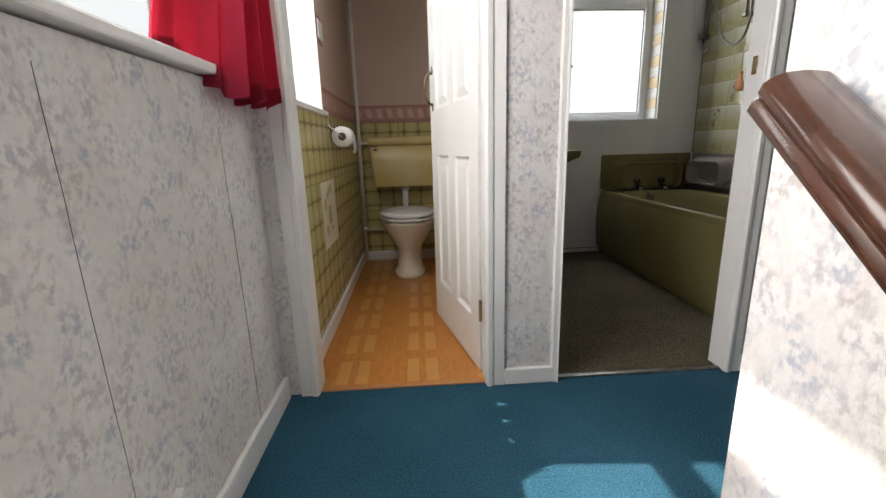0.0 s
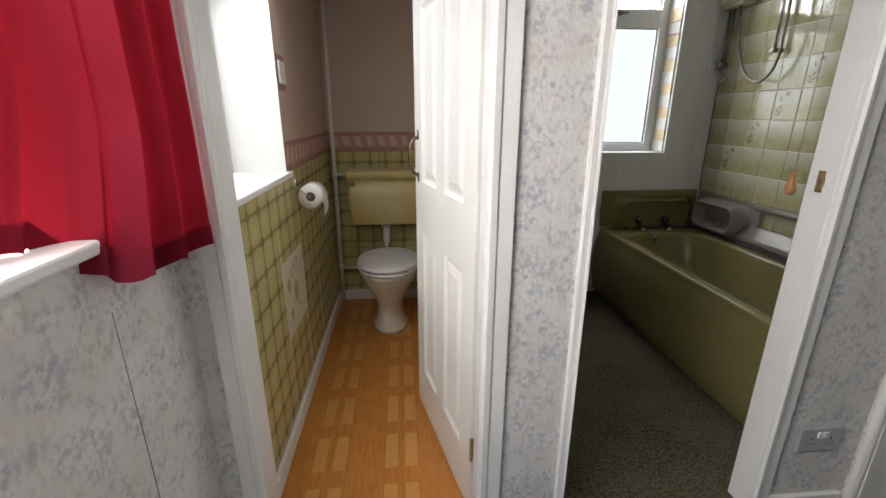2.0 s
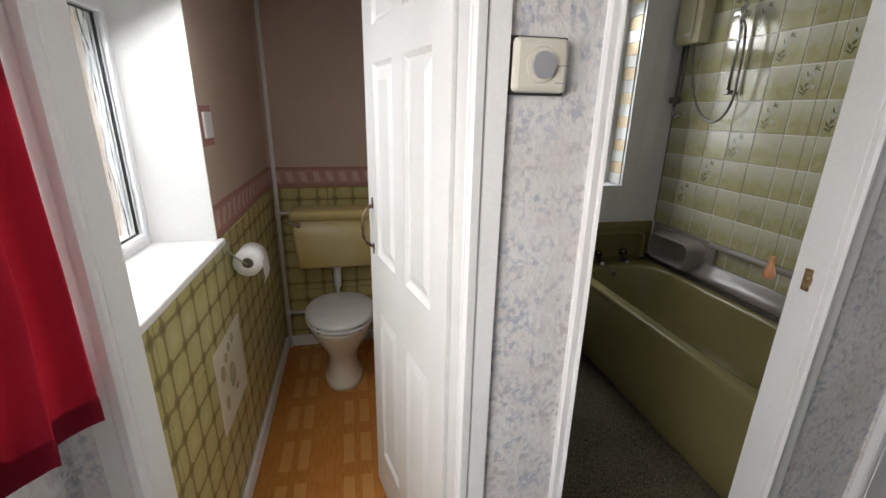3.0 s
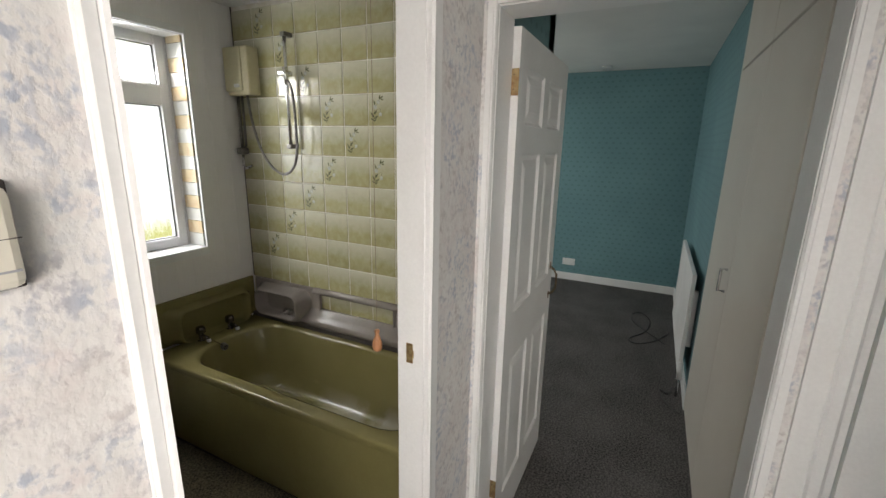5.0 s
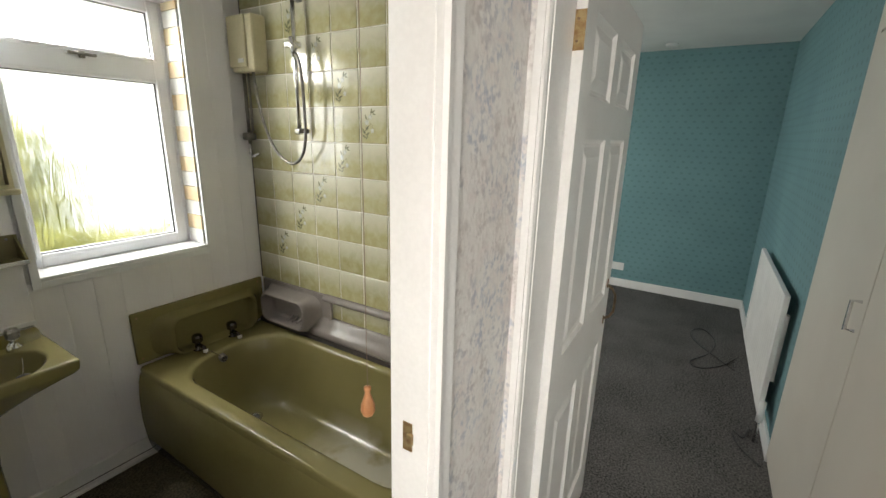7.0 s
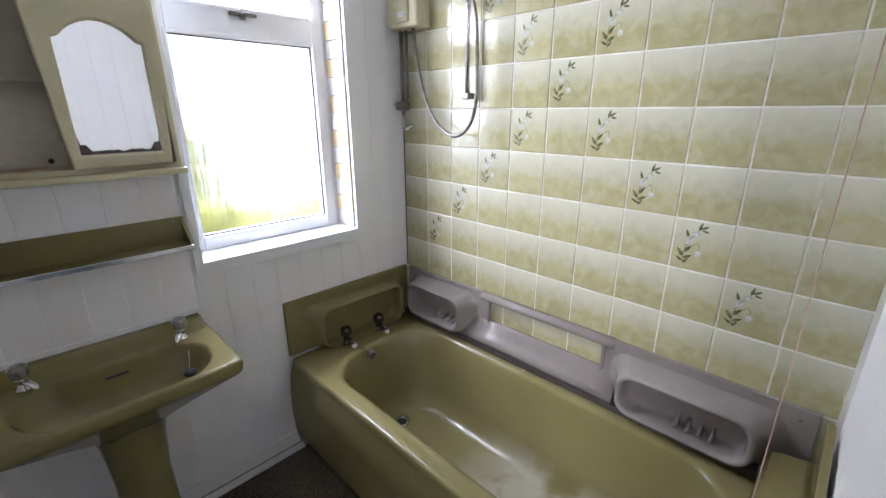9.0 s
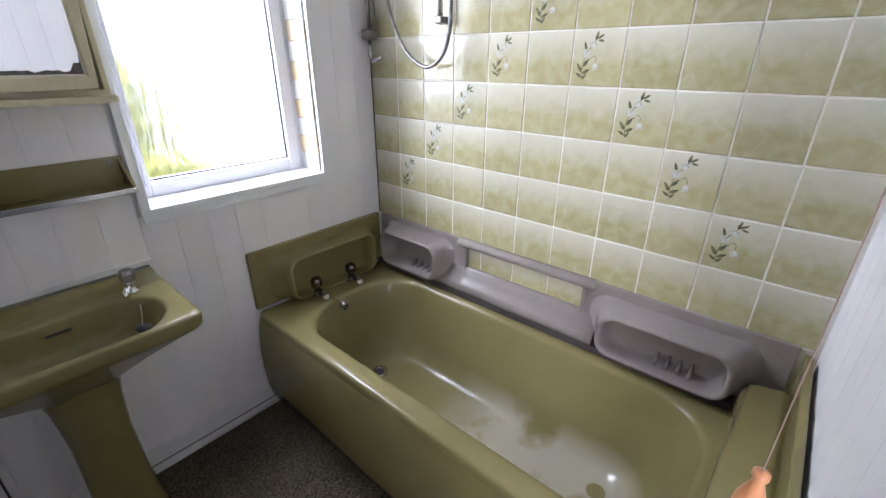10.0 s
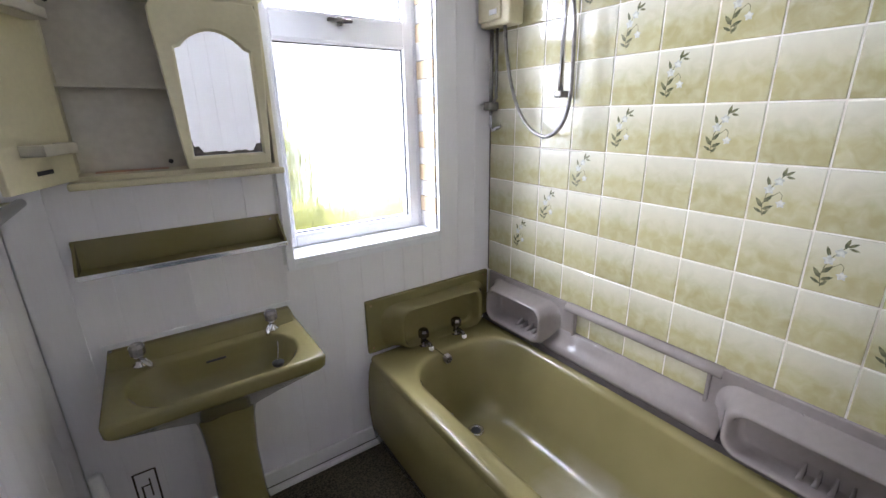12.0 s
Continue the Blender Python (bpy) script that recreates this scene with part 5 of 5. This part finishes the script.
cx0, cx1, cz0, cz1, cyf = 0.512, 1.048, 1.378, 1.868, 3.105
part("body", boxes((cx0, cx0 + 0.012, cyf, YE - 0.009, cz0, cz1), (cx1 - 0.012, cx1, cyf, YE - 0.009, cz0, cz1), (cx0 + 0.012, cx1 - 0.012, cyf, YE - 0.009, cz0, cz0 + 0.014), (cx0 + 0.012, cx1 - 0.012, cyf, YE - 0.009, cz1 - 0.014, cz1)), M_CREAM, cab)
part("back", boxes((cx0 + 0.012, cx1 - 0.012, YE - 0.018, YE - 0.009, cz0 + 0.014, cz1 - 0.014)), M_INSIDE, cab, "aged white back board")
part("shelf", boxes((cx0 + 0.012, cx1 - 0.012, cyf + 0.03, YE - 0.018, 1.622, 1.628)), M_INSIDE, cab)
part("cornice", boxes((cx0 - 0.012, cx1 + 0.012, cyf - 0.022, YE - 0.009, cz1, cz1 + 0.018), bevel=0.006), M_CREAM, cab)
part("plinth", boxes((cx0 - 0.012, cx1 + 0.012, cyf - 0.022, YE - 0.009, cz0 - 0.02, cz0), bevel=0.006), M_CREAM, cab)
part("rust_stain", boxes((0.56, 0.74, 3.17, YE - 0.018, cz0 + 0.0145, cz0 + 0.0155)), M_PEAR, cab, "rust stain on the cabinet floor")
for x, z in ((0.545, 1.84), (0.75, 1.41)):
    part("fixing", cyl(bmesh.new(), (x, YE - 0.018, z), (x, YE - 0.022, z), 0.007, seg=10), M_RUBBER, cab, "dark screw cap")
# the shut door with its arched glass
dx0, dx1, dz0, dz1, dyf = 0.757, 1.040, 1.394, 1.852, cyf - 0.016
ax0, ax1, az0, az1, azt = 0.804, 1.000, 1.430, 1.722, 1.772


def arch_outline(x0, x1, z0, z1, zt, n=14):
    pts = [(x0, z0), (x1, z0), (x1, z1)]
    for k in range(1, n):
        f = k / n
        x = x1 + (x0 - x1) * f
        s = math.sin(math.pi * f)
        pts.append((x, z1 + 0.012 * min(1, 6 * min(f, 1 - f)) + (zt - z1 - 0.012) * max(0, s - 0.25) / 0.75))
    pts.append((x0, z1))
    return pts


outline = arch_outline(ax0, ax1, az0, az1, azt)
m_ = len(outline)
ccx, ccz = (ax0 + ax1) / 2, 1.60
outer = []
for px, pz in outline:
    vx, vz = px - ccx, pz - ccz
    s = min(((dx1 - ccx) if vx > 0 else (ccx - dx0)) / max(abs(vx), 1e-6), ((dz1 - ccz) if vz > 0 else (ccz - dz0)) / max(abs(vz), 1e-6))
    outer.append((ccx + vx * s, ccz + vz * s))
bm = bmesh.new()
loft(bm, [[(x, dyf + 0.016, z) for x, z in outer], [(x, dyf + 0.002, z) for x, z in outer], [(x + (ccx - x) * 0.02, dyf, z + (ccz - z) * 0.01) for x, z in outer],
          [(x + (x - ccx) * 0.06, dyf, z + (z - ccz) * 0.04) for x, z in outline], [(x, dyf + 0.006, z) for x, z in outline], [(x, dyf + 0.012, z) for x, z in outline]], False, False)
cdoor = part("door", bm, M_CREAM, cab, "cream moulded door")
bm = bmesh.new()
loft(bm, [[(x, dyf + 0.0075, z) for x, z in outline], [(x, dyf + 0.012, z) for x, z in outline]])
part("mirror", bm, M_MIRROR, cdoor, "arched mirror, its silver lost along the foot")
rng = random.Random(5)
bm = bmesh.new()
foot = [(ax0 + 0.001, az0 + 0.05)] + [(ax0 + 0.004 + (ax1 - ax0 - 0.008) * k / 16, az0 + (0.028 if k in (0, 1, 15, 16) else 0.006 + 0.006 * rng.random())) for k in range(17)] + [(ax1 - 0.001, az0 + 0.05)]
loft(bm, [[(x, dyf + 0.0068, z), (x, dyf + 0.0068, az0 + 0.001), (x, dyf + 0.0075, az0 + 0.001), (x, dyf + 0.0075, z)] for x, z in foot])
part("perished_edge", bm, M_ROT, cdoor, "black perished silvering")
cdoor.matrix_world = Matrix.Translation((dx1, dyf + 0.016, 0)) @ pose(0, 0, 0, 0, 0, 4) @ Matrix.Translation((-dx1, -dyf - 0.016, 0))
# the other door stands open, showing its inside
od = part("open_door", bmesh.new(), M_CREAM, cab, "open cabinet door seen from inside")
bm = boxes((0.0, 0.262, -0.016, 0.0, 0.0, 0.474), bevel=0.003)
bm.to_mesh(od.data)
bm.free()
od.matrix_world = pose(cx0 + 0.018, cyf - 0.004, cz0 + 0.008, 0, 0, 249)
for z0, w0, w1 in ((0.075, 0.07, 0.20), (0.375, 0.05, 0.22)):
    tr = part("door_tray", boxes((w0, w1, 0.0, 0.05, z0, z0 + 0.008), (w0, w1, 0.044, 0.05, z0, z0 + 0.026), (w0, w0 + 0.006, 0, 0.05, z0, z0 + 0.026), (w1 - 0.006, w1, 0, 0.05, z0, z0 + 0.026), bevel=0.002), M_INSIDE, od, "small white door tray")
part("finger_slot", boxes((0.10, 0.16, 0.0, 0.0012, 0.030, 0.040)), M_RUBBER, od, "dark finger slot")

# ---- shower ----
shw = thing("electric_shower", "cream electric shower unit on the tiled wall", "shower")
part("case", boxes((XT - 0.085, XT, 3.030, 3.212, 1.885, 2.150), bevel=0.010), M_CREAM, shw)
part("cover", boxes((XT - 0.098, XT - 0.084, 3.075, 3.212, 1.905, 2.145), bevel=0.006), M_CREAM, shw)
part("control", boxes((XT - 0.102, XT - 0.097, 3.09, 3.135, 1.925, 1.945), bevel=0.002), M_SOCKET, shw)
part("inlet_pipe", tube(bmesh.new(), [(XT - 0.035, 3.19, 1.89), (XT - 0.035, 3.19, 1.50)], 0.009), M_STEEL, shw, "dull metal water pipe", True)
part("waste_pipe", tube(bmesh.new(), [(XT - 0.035, 3.155, 1.89), (XT - 0.035, 3.155, 1.60), (XT - 0.038, 3.185, 1.57)], 0.007), M_STEEL, shw, "dull steel pipe", True)
valve = part("valve", boxes((XT - 0.065, XT - 0.005, 3.165, 3.215, 1.545, 1.585), bevel=0.01), M_STEEL, shw, "dull steel stop valve", True)
part("valve_lever", tube(bmesh.new(), [(XT - 0.05, 3.19, 1.565), (XT - 0.06, 3.22, 1.565), (XT - 0.06, YE - 0.012, 1.57)], 0.008), M_SOCKET, valve, "", True)
part("elbow", tube(bmesh.new(), [(XT - 0.035, 3.19, 1.54), (XT - 0.035, 3.19, 1.475), (XT - 0.035, 3.175, 1.462), (XT - 0.035, 3.14, 1.468), (XT - 0.02, 3.13, 1.48)], 0.009), M_CHROME, shw, "", True)
riser = part("riser_bar", cyl(bmesh.new(), (XT - 0.045, 2.775, 1.585), (XT - 0.045, 2.775, 2.20), 0.010), M_CHROME, shw, "chrome riser bar", True)
for z in (1.60, 2.19):
    part("bracket", boxes((XT - 0.062, XT, 2.757, 2.793, z - 0.012, z + 0.012), bevel=0.005), M_STEEL, riser)
part("holder", boxes((XT - 0.09, XT - 0.035, 2.735, 2.80, 1.972, 2.002), bevel=0.008), M_CHROME, shw, "chrome handset holder")
hs = part("handset", tube(bmesh.new(), [(XT - 0.08, 2.745, 1.93), (XT - 0.085, 2.745, 1.98), (XT - 0.088, 2.745, 2.015)], 0.011, 12), M_CHROME, shw, "chrome shower handset", True)
part("hose", tube(bmesh.new(), [(XT - 0.055, 3.085, 1.89)] + arc((XT - 0.05, 3.08, 1.80), (XT - 0.05, 3.02, 1.47), (XT - 0.055, 2.84, 1.44), 16) + arc((XT - 0.055, 2.82, 1.442), (XT - 0.06, 2.705, 1.47), (XT - 0.07, 2.705, 1.66), 14)
     + arc((XT - 0.07, 2.705, 1.70), (XT - 0.075, 2.70, 1.92), (XT - 0.08, 2.735, 1.945), 10), 0.0075, 10), M_STEEL, shw, "steel spiral hose", True)

pull = thing("pull_cord", "light pull cord with a turned wooden acorn", "pull cord")
part("cord", cyl(bmesh.new(), (1.140, 1.565, 1.09), (1.140, 1.565, H), 0.0007, seg=6), M_CORD, pull)
part("acorn", turned(bmesh.new(), (1.140, 1.565, 1.022), ((0.004, 0.0), (0.011, 0.003), (0.0152, 0.013), (0.0145, 0.027), (0.0085, 0.046), (0.0055, 0.056), (0.0078, 0.062), (0.0078, 0.068), (0.003, 0.070))), M_PEAR, pull, "", True)
part("ceiling_switch", turned(bmesh.new(), (1.140, 1.565, H - 0.03), ((0.03, 0.0), (0.036, 0.012), (0.036, 0.03)), 20), M_SOCKET, pull, "", True)

tr = thing("towel_rail", "short chrome towel rail on the clad wall", "towel rail")
part("bar", cyl(bmesh.new(), (XP1 + 0.11, 2.45, 1.36), (XP1 + 0.11, 2.945, 1.36), 0.011), M_CHROME, tr, "", True)
for y in (2.47, 2.90):
    part("post", cyl(bmesh.new(), (XP1 - 0.002, y, 1.36), (XP1 + 0.112, y, 1.36), 0.011, seg=14), M_CHROME, tr, "", True)
hatch = thing("pipe_hatch", "cut-out hatch panel with dark uneven edges in the cladding", "hatch")
part("panel", boxes((0.44, 0.50, YE - 0.0105, YE - 0.0085, 0.16, 0.33), bevel=0.0008), M_CLAD, hatch)
for b in ((0.434, 0.440, 0.155, 0.335), (0.500, 0.506, 0.18, 0.335), (0.44, 0.50, 0.330, 0.336), (0.455, 0.480, 0.27, 0.275), (0.452, 0.458, 0.2, 0.275), (0.478, 0.483, 0.22, 0.30)):
    part("gap", boxes((b[0], b[1], YE - 0.0112, YE - 0.0098, b[2], b[3])), M_GAP, hatch)
wp = thing("waste_pipe", "white plastic waste pipe stub beside the basin", "pipe")
part("stub", tube(bmesh.new(), [(0.378, 3.062, 0.503), (0.378, 3.062, 0.25), (0.374, 3.064, 0.003)], 0.018, 14), M_WHITE, wp, "", True)

# ---- bedroom ----
wd = thing("wardrobe", "built-in cream painted wardrobe with two flush doors", "wardrobe")
part("frame", boxes((XB1 + 0.014, 3.02, YR, YR + 0.006, 0.002, 0.05), (XB1 + 0.014, 3.02, YR, YR + 0.006, 2.36, BH), (2.965, 3.02, YR, YR + 0.016, 0.05, BH - 0.002), (XB1 + 0.014, 1.60, YR, YR + 0.006, 0.05, 2.36)), M_WARD, wd)
for x0, x1 in ((1.605, 2.278), (2.284, 2.96)):
    dd = part("door", boxes((x0, x1, YR, YR + 0.020, 0.055, 2.02), bevel=0.003), M_WARD, wd)
    part("upper_door", boxes((x0, x1, YR, YR + 0.020, 2.03, 2.355), bevel=0.003), M_WARD, wd)
part("handle", tube(bmesh.new(), [(2.33, YR + 0.02, 1.02), (2.33, YR + 0.045, 1.02), (2.33, YR + 0.045, 1.12), (2.33, YR + 0.02, 1.12)], 0.006), M_CHROME, wd, "chrome bow handle")

rad = thing("radiator", "white panel radiator on the teal wall", "radiator")
rx0, rx1, rz0, rz1 = 3.22, 4.42, 0.16, 0.85
bm = bmesh.new()
nfl = 18
pts = []
for k in range(nfl * 4 + 1):
    u = k / (nfl * 4)
    pts.append((rx0 + 0.03 + (rx1 - rx0 - 0.06) * u, YR + 0.058 + (0.006 if k % 4 in (1, 2) else 0.0)))
loft(bm, [[(x, y, rz0 + 0.02) for x, y in pts] + [(rx1 - 0.03, YR + 0.045, rz0 + 0.02), (rx0 + 0.03, YR + 0.045, rz0 + 0.02)], [(x, y, rz1 - 0.02) for x, y in pts] + [(rx1 - 0.03, YR + 0.045, rz1 - 0.02), (rx0 + 0.03, YR + 0.045, rz1 - 0.02)]])
part("panel", bm, M_RAD, rad)
part("edge", boxes((rx0, rx0 + 0.031, YR + 0.04, YR + 0.066, rz0, rz1), (rx1 - 0.031, rx1, YR + 0.04, YR + 0.066, rz0, rz1), (rx0 + 0.03, rx1 - 0.03, YR + 0.04, YR + 0.066, rz0, rz0 + 0.021), (rx0 + 0.03, rx1 - 0.03, YR + 0.04, YR + 0.066, rz1 - 0.021, rz1), bevel=0.004), M_RAD, rad)
for x in (rx0 + 0.15, rx1 - 0.15):
    part("wall_bracket", boxes((x - 0.015, x + 0.015, YR, YR + 0.046, 0.3, 0.7)), M_RAD, rad)
part("valve", cyl(bmesh.new(), (rx0 - 0.035, YR + 0.052, 0.13), (rx0 - 0.035, YR + 0.052, 0.25), 0.017), M_SOCKET, rad, "white radiator valve", True)
part("tail", tube(bmesh.new(), [(rx0 + 0.02, YR + 0.052, 0.185), (rx0 - 0.035, YR + 0.052, 0.185), (rx0 - 0.035, YR + 0.052, 0.002)], 0.008), M_CHROME, rad, "", True)

bs = thing("wall_socket", "white double socket low on the teal wall", "socket")
part("plate", boxes((XF - 0.010, XF, 1.66, 1.81, 0.19, 0.275), bevel=0.003), M_SOCKET, bs)
part("switch", boxes((XF - 0.014, XF - 0.009, 1.72, 1.75, 0.235, 0.26), bevel=0.002), M_SOCKET, bs)
det = thing("ceiling_hook", "small white fitting on the bedroom ceiling", "fitting")
part("base", cyl(bmesh.new(), (5.2, 1.48, BH - 0.025), (5.2, 1.48, BH), 0.045, 0.055, 20), M_SOCKET, det, "", True)
for nm, lab, q in (("cable", "black cable looped on the grey carpet", [(4.02, 0.64), (4.16, 0.74), (4.40, 0.90), (4.62, 0.93), (4.70, 0.84), (4.50, 0.76), (4.22, 0.80), (4.0, 0.92), (3.92, 0.86), (4.05, 0.72), (4.30, 0.60)]),
                   ("cable", "black cable lying beside the radiator pipe", [(3.3, 0.60), (3.18, 0.63), (3.22, 0.68), (3.10, 0.66), (3.0, 0.60), (2.96, 0.56)])):
    c = thing(nm, lab, "cable")
    pts = []
    for i in range(len(q) - 1):
        p0, p1, p2, p3 = (Vector(q[max(0, min(len(q) - 1, i + d))]) for d in (-1, 0, 1, 2))
        for k in range(6):
            t = k / 6
            v = 0.5 * (2 * p1 + (p2 - p0) * t + (2 * p0 - 5 * p1 + 4 * p2 - p3) * t * t + (3 * p1 - p0 - 3 * p2 + p3) * t ** 3)
            pts.append((v.x, v.y, 0.006))
    part("lead", tube(bmesh.new(), pts, 0.004, 6), M_RUBBER, c, "", True)

# ---- outside ----
tagged(part("ground", boxes((-600, 600, -600, 600, -3.0, -2.8)), M_GRASS), "mown grass around the house", "ground", kind="structure")


def shrub(at, w, h, seed):
    s = thing("shrub", "loose yellow-green garden shrub on the grass", "shrub", at, "garden shrubs")
    r = random.Random(seed)
    bm = bmesh.new()
    for k in range(5):
        a = r.uniform(0, math.tau)
        tube(bm, [(0, 0, 0), (0.2 * w * math.cos(a), 0.2 * w * math.sin(a), h * 0.4), (0.4 * w * math.cos(a), 0.4 * w * math.sin(a), h * 0.75)], 0.03, 6)
    part("stems", bm, M_BARK, s)
    vs, fs = [], []
    for k in range(2600):
        a, e, q = r.uniform(0, math.tau), r.uniform(-0.4, 1.5), r.random() ** 0.5
        c = Vector((w * q * math.cos(a) * math.cos(e) * r.uniform(0.7, 1.1), w * q * math.sin(a) * math.cos(e), h * 0.45 + h * 0.55 * q * math.sin(e)))
        d = Vector((r.gauss(0, 1), r.gauss(0, 1), r.gauss(0, 0.7))).normalized()
        b = d.orthogonal().normalized()
        l = r.uniform(0.06, 0.14)
        i = len(vs)
        vs += [c - d * l, c + b * l * 0.4, c + d * l, c - b * l * 0.4]
        fs.append((i, i + 1, i + 2, i + 3))
    me = bpy.data.meshes.new("crown")
    me.from_pydata([tuple(v) for v in vs], [], fs)
    me.materials.append(M_BUSH)
    o = new("crown", me)
    o.parent = s


shrub((2.2, 8.5, -2.8), 1.05, 4.6, 1)
shrub((1.2, 8.9, -2.8), 1.1, 4.0, 4)
shrub((3.6, 10.2, -2.8), 1.3, 2.6, 2)
shrub((5.8, 10.4, -2.8), 1.4, 2.6, 3)

# added boards that glow by themselves, so the window panes read bright
M_BACKDROP_GLOW = bpy.data.materials.new("white_backdrop_glow")
M_BACKDROP_GLOW.use_nodes = True
_h = Nodes(M_BACKDROP_GLOW)
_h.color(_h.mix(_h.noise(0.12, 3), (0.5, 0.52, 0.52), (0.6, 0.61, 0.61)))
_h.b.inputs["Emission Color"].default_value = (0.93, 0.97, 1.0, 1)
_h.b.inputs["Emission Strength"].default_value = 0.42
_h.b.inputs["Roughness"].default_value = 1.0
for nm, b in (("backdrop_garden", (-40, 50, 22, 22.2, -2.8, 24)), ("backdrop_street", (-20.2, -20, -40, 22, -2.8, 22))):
    tagged(part(nm, boxes(b), M_BACKDROP_GLOW), "added pale backdrop board that glows", "backdrop", kind="structure")

# ---- bathroom cladding and tiles ----
PL = 0.104


def plank(w, h):
    key = ("plank", round(w, 4), round(h, 4))
    if key not in mesh_cache:
        bm = bmesh.new()
        t, b = 0.008, 0.0009
        loft(bm, [[(0, 0, 0), (w, 0, 0), (w, 0, h), (0, 0, h)], [(0, -t + b, 0), (w, -t + b, 0), (w, -t + b, h), (0, -t + b, h)], [(b, -t, 0), (w - b, -t, 0), (w - b, -t, h), (b, -t, h)]], cap0=False)
        bmesh.ops.recalc_face_normals(bm, faces=bm.faces)
        me = bpy.data.meshes.new("plank")
        bm.to_mesh(me)
        bm.free()
        me.materials.append(M_CLAD)
        mesh_cache[key] = me
    return mesh_cache[key]


x = XP1
while x < XT - 0.02:
    w = min(PL, XT - 0.002 - x)
    spans = [(0.003, H)]
    if x + w > 1.085 and x < 1.768:
        spans = [(0.003, 0.99), (2.182, H)]
    for a, b in spans:
        piece("plank", plank(w - 0.0004, b - a), wall_win, pose(x + 0.0004, YE, a))
    x += PL
y = YB
while y < YE - 0.02:
    w = min(PL, YE - 0.009 - y)
    piece("plank", plank(w - 0.0004, H - 0.003), wall_part, pose(XP1 - 0.0105, y + 0.0004, 0.003, 0, 0, 90))
    y += PL
x = XT - 0.002
while x > 1.10:
    w = min(PL, x - 1.09)
    piece("plank", plank(w - 0.0004, H - 0.003), wall_doors, pose(x - 0.0004, YB - 0.003, 0.003, 0, 0, 180))
    x -= PL
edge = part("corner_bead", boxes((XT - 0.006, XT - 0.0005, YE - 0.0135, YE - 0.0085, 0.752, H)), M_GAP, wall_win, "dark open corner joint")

TP, TZ = 0.1602, 0.1615
ylines = [YE - 0.009] + [3.062 - TP * k for k in range(11)]
zlines = [0.582 + TZ * k for k in range(12)]
flowers = {(1, 2), (2, 3), (3, 4), (4, 5), (5, 6), (6, 5), (7, 4), (8, 3), (9, 2), (4, 7), (6, 7), (3, 8), (7, 8), (2, 9), (8, 9), (1, 10), (9, 10)}


def leaf_shape(bm, cx, cz, ln, wd, ang, y):
    """A small pointed leaf or petal, flat on a tile."""
    c, s = math.cos(ang), math.sin(ang)
    pts = []
    for u, v in ((0, 0), (0.3, 0.5), (0.65, 0.42), (1, 0), (0.65, -0.42), (0.3, -0.5)):
        a, b = u * ln, v * wd
        pts.append(bm.verts.new((cx + a * c - b * s, y, cz + a * s + b * c)))
    bm.faces.new(pts)


def stem_shape(bm, pts, w, y):
    pts = [Vector((p[0], 0, p[1])) for p in pts]
    for a, b in zip(pts, pts[1:]):
        d = (b - a).normalized()
        q = Vector((-d.z, 0, d.x)) * w
        bm.faces.new([bm.verts.new((p.x, y, p.z)) for p in (a - q, b - q, b + q, a + q)])


def flower_meshes():
    g, p = bmesh.new(), bmesh.new()
    yy = -0.0034
    stem_shape(g, [(0.055, 0.018), (0.050, 0.045), (0.055, 0.075), (0.068, 0.105), (0.090, 0.135)], 0.0009, yy)
    stem_shape(g, [(0.062, 0.068), (0.085, 0.088), (0.092, 0.080), (0.092, 0.066)], 0.0007, yy)
    for cx, cz, ln, wd, an in ((0.052, 0.040, 0.034, 0.011, 2.2), (0.051, 0.035, 0.030, 0.010, 0.5), (0.052, 0.055, 0.030, 0.011, 0.9), (0.053, 0.025, 0.026, 0.008, 2.6), (0.088, 0.132, 0.026, 0.008, 0.55),
                               (0.084, 0.128, 0.028, 0.009, 1.3), (0.060, 0.10, 0.030, 0.009, 1.9), (0.092, 0.13, 0.022, 0.007, -0.2), (0.054, 0.02, 0.022, 0.008, 0.9)):
        leaf_shape(g, cx, cz, ln, wd, an, yy)
    for cx, cz, r in ((0.060, 0.092, 0.0145), (0.079, 0.116, 0.0135), (0.092, 0.056, 0.0125)):
        for k in range(5):
            leaf_shape(p, cx, cz, r, r * 0.72, 0.4 + k * math.tau / 5, -0.0037)
    out = []
    for nm, bm, mt in (("leaves", g, M_LEAF), ("petals", p, M_PETAL)):
        me = bpy.data.meshes.new(nm)
        bmesh.ops.recalc_face_normals(bm, faces=bm.faces)
        bm.to_mesh(me)
        bm.free()
        me.materials.append(mt)
        out.append((nm, me))
    return out


fl = flower_meshes()
for c, (y1, y0) in enumerate(zip(ylines, ylines[1:])):
    for r, (z0, z1) in enumerate(zip(zlines, zlines[1:])):
        w, h = y1 - y0 - 0.005, min(z1, H) - z0 - 0.0045
        m = pose(XT, y1 - 0.002, z0 + 0.002, 0, 0, -90)
        t = piece("tile", tile_mesh(w, h, M_TILE), wall_tiles, m)
        if (c, r) in flowers:
            for nm, me in fl:
                piece(nm, me, t, Matrix.Translation((-0.018, 0, 0)))
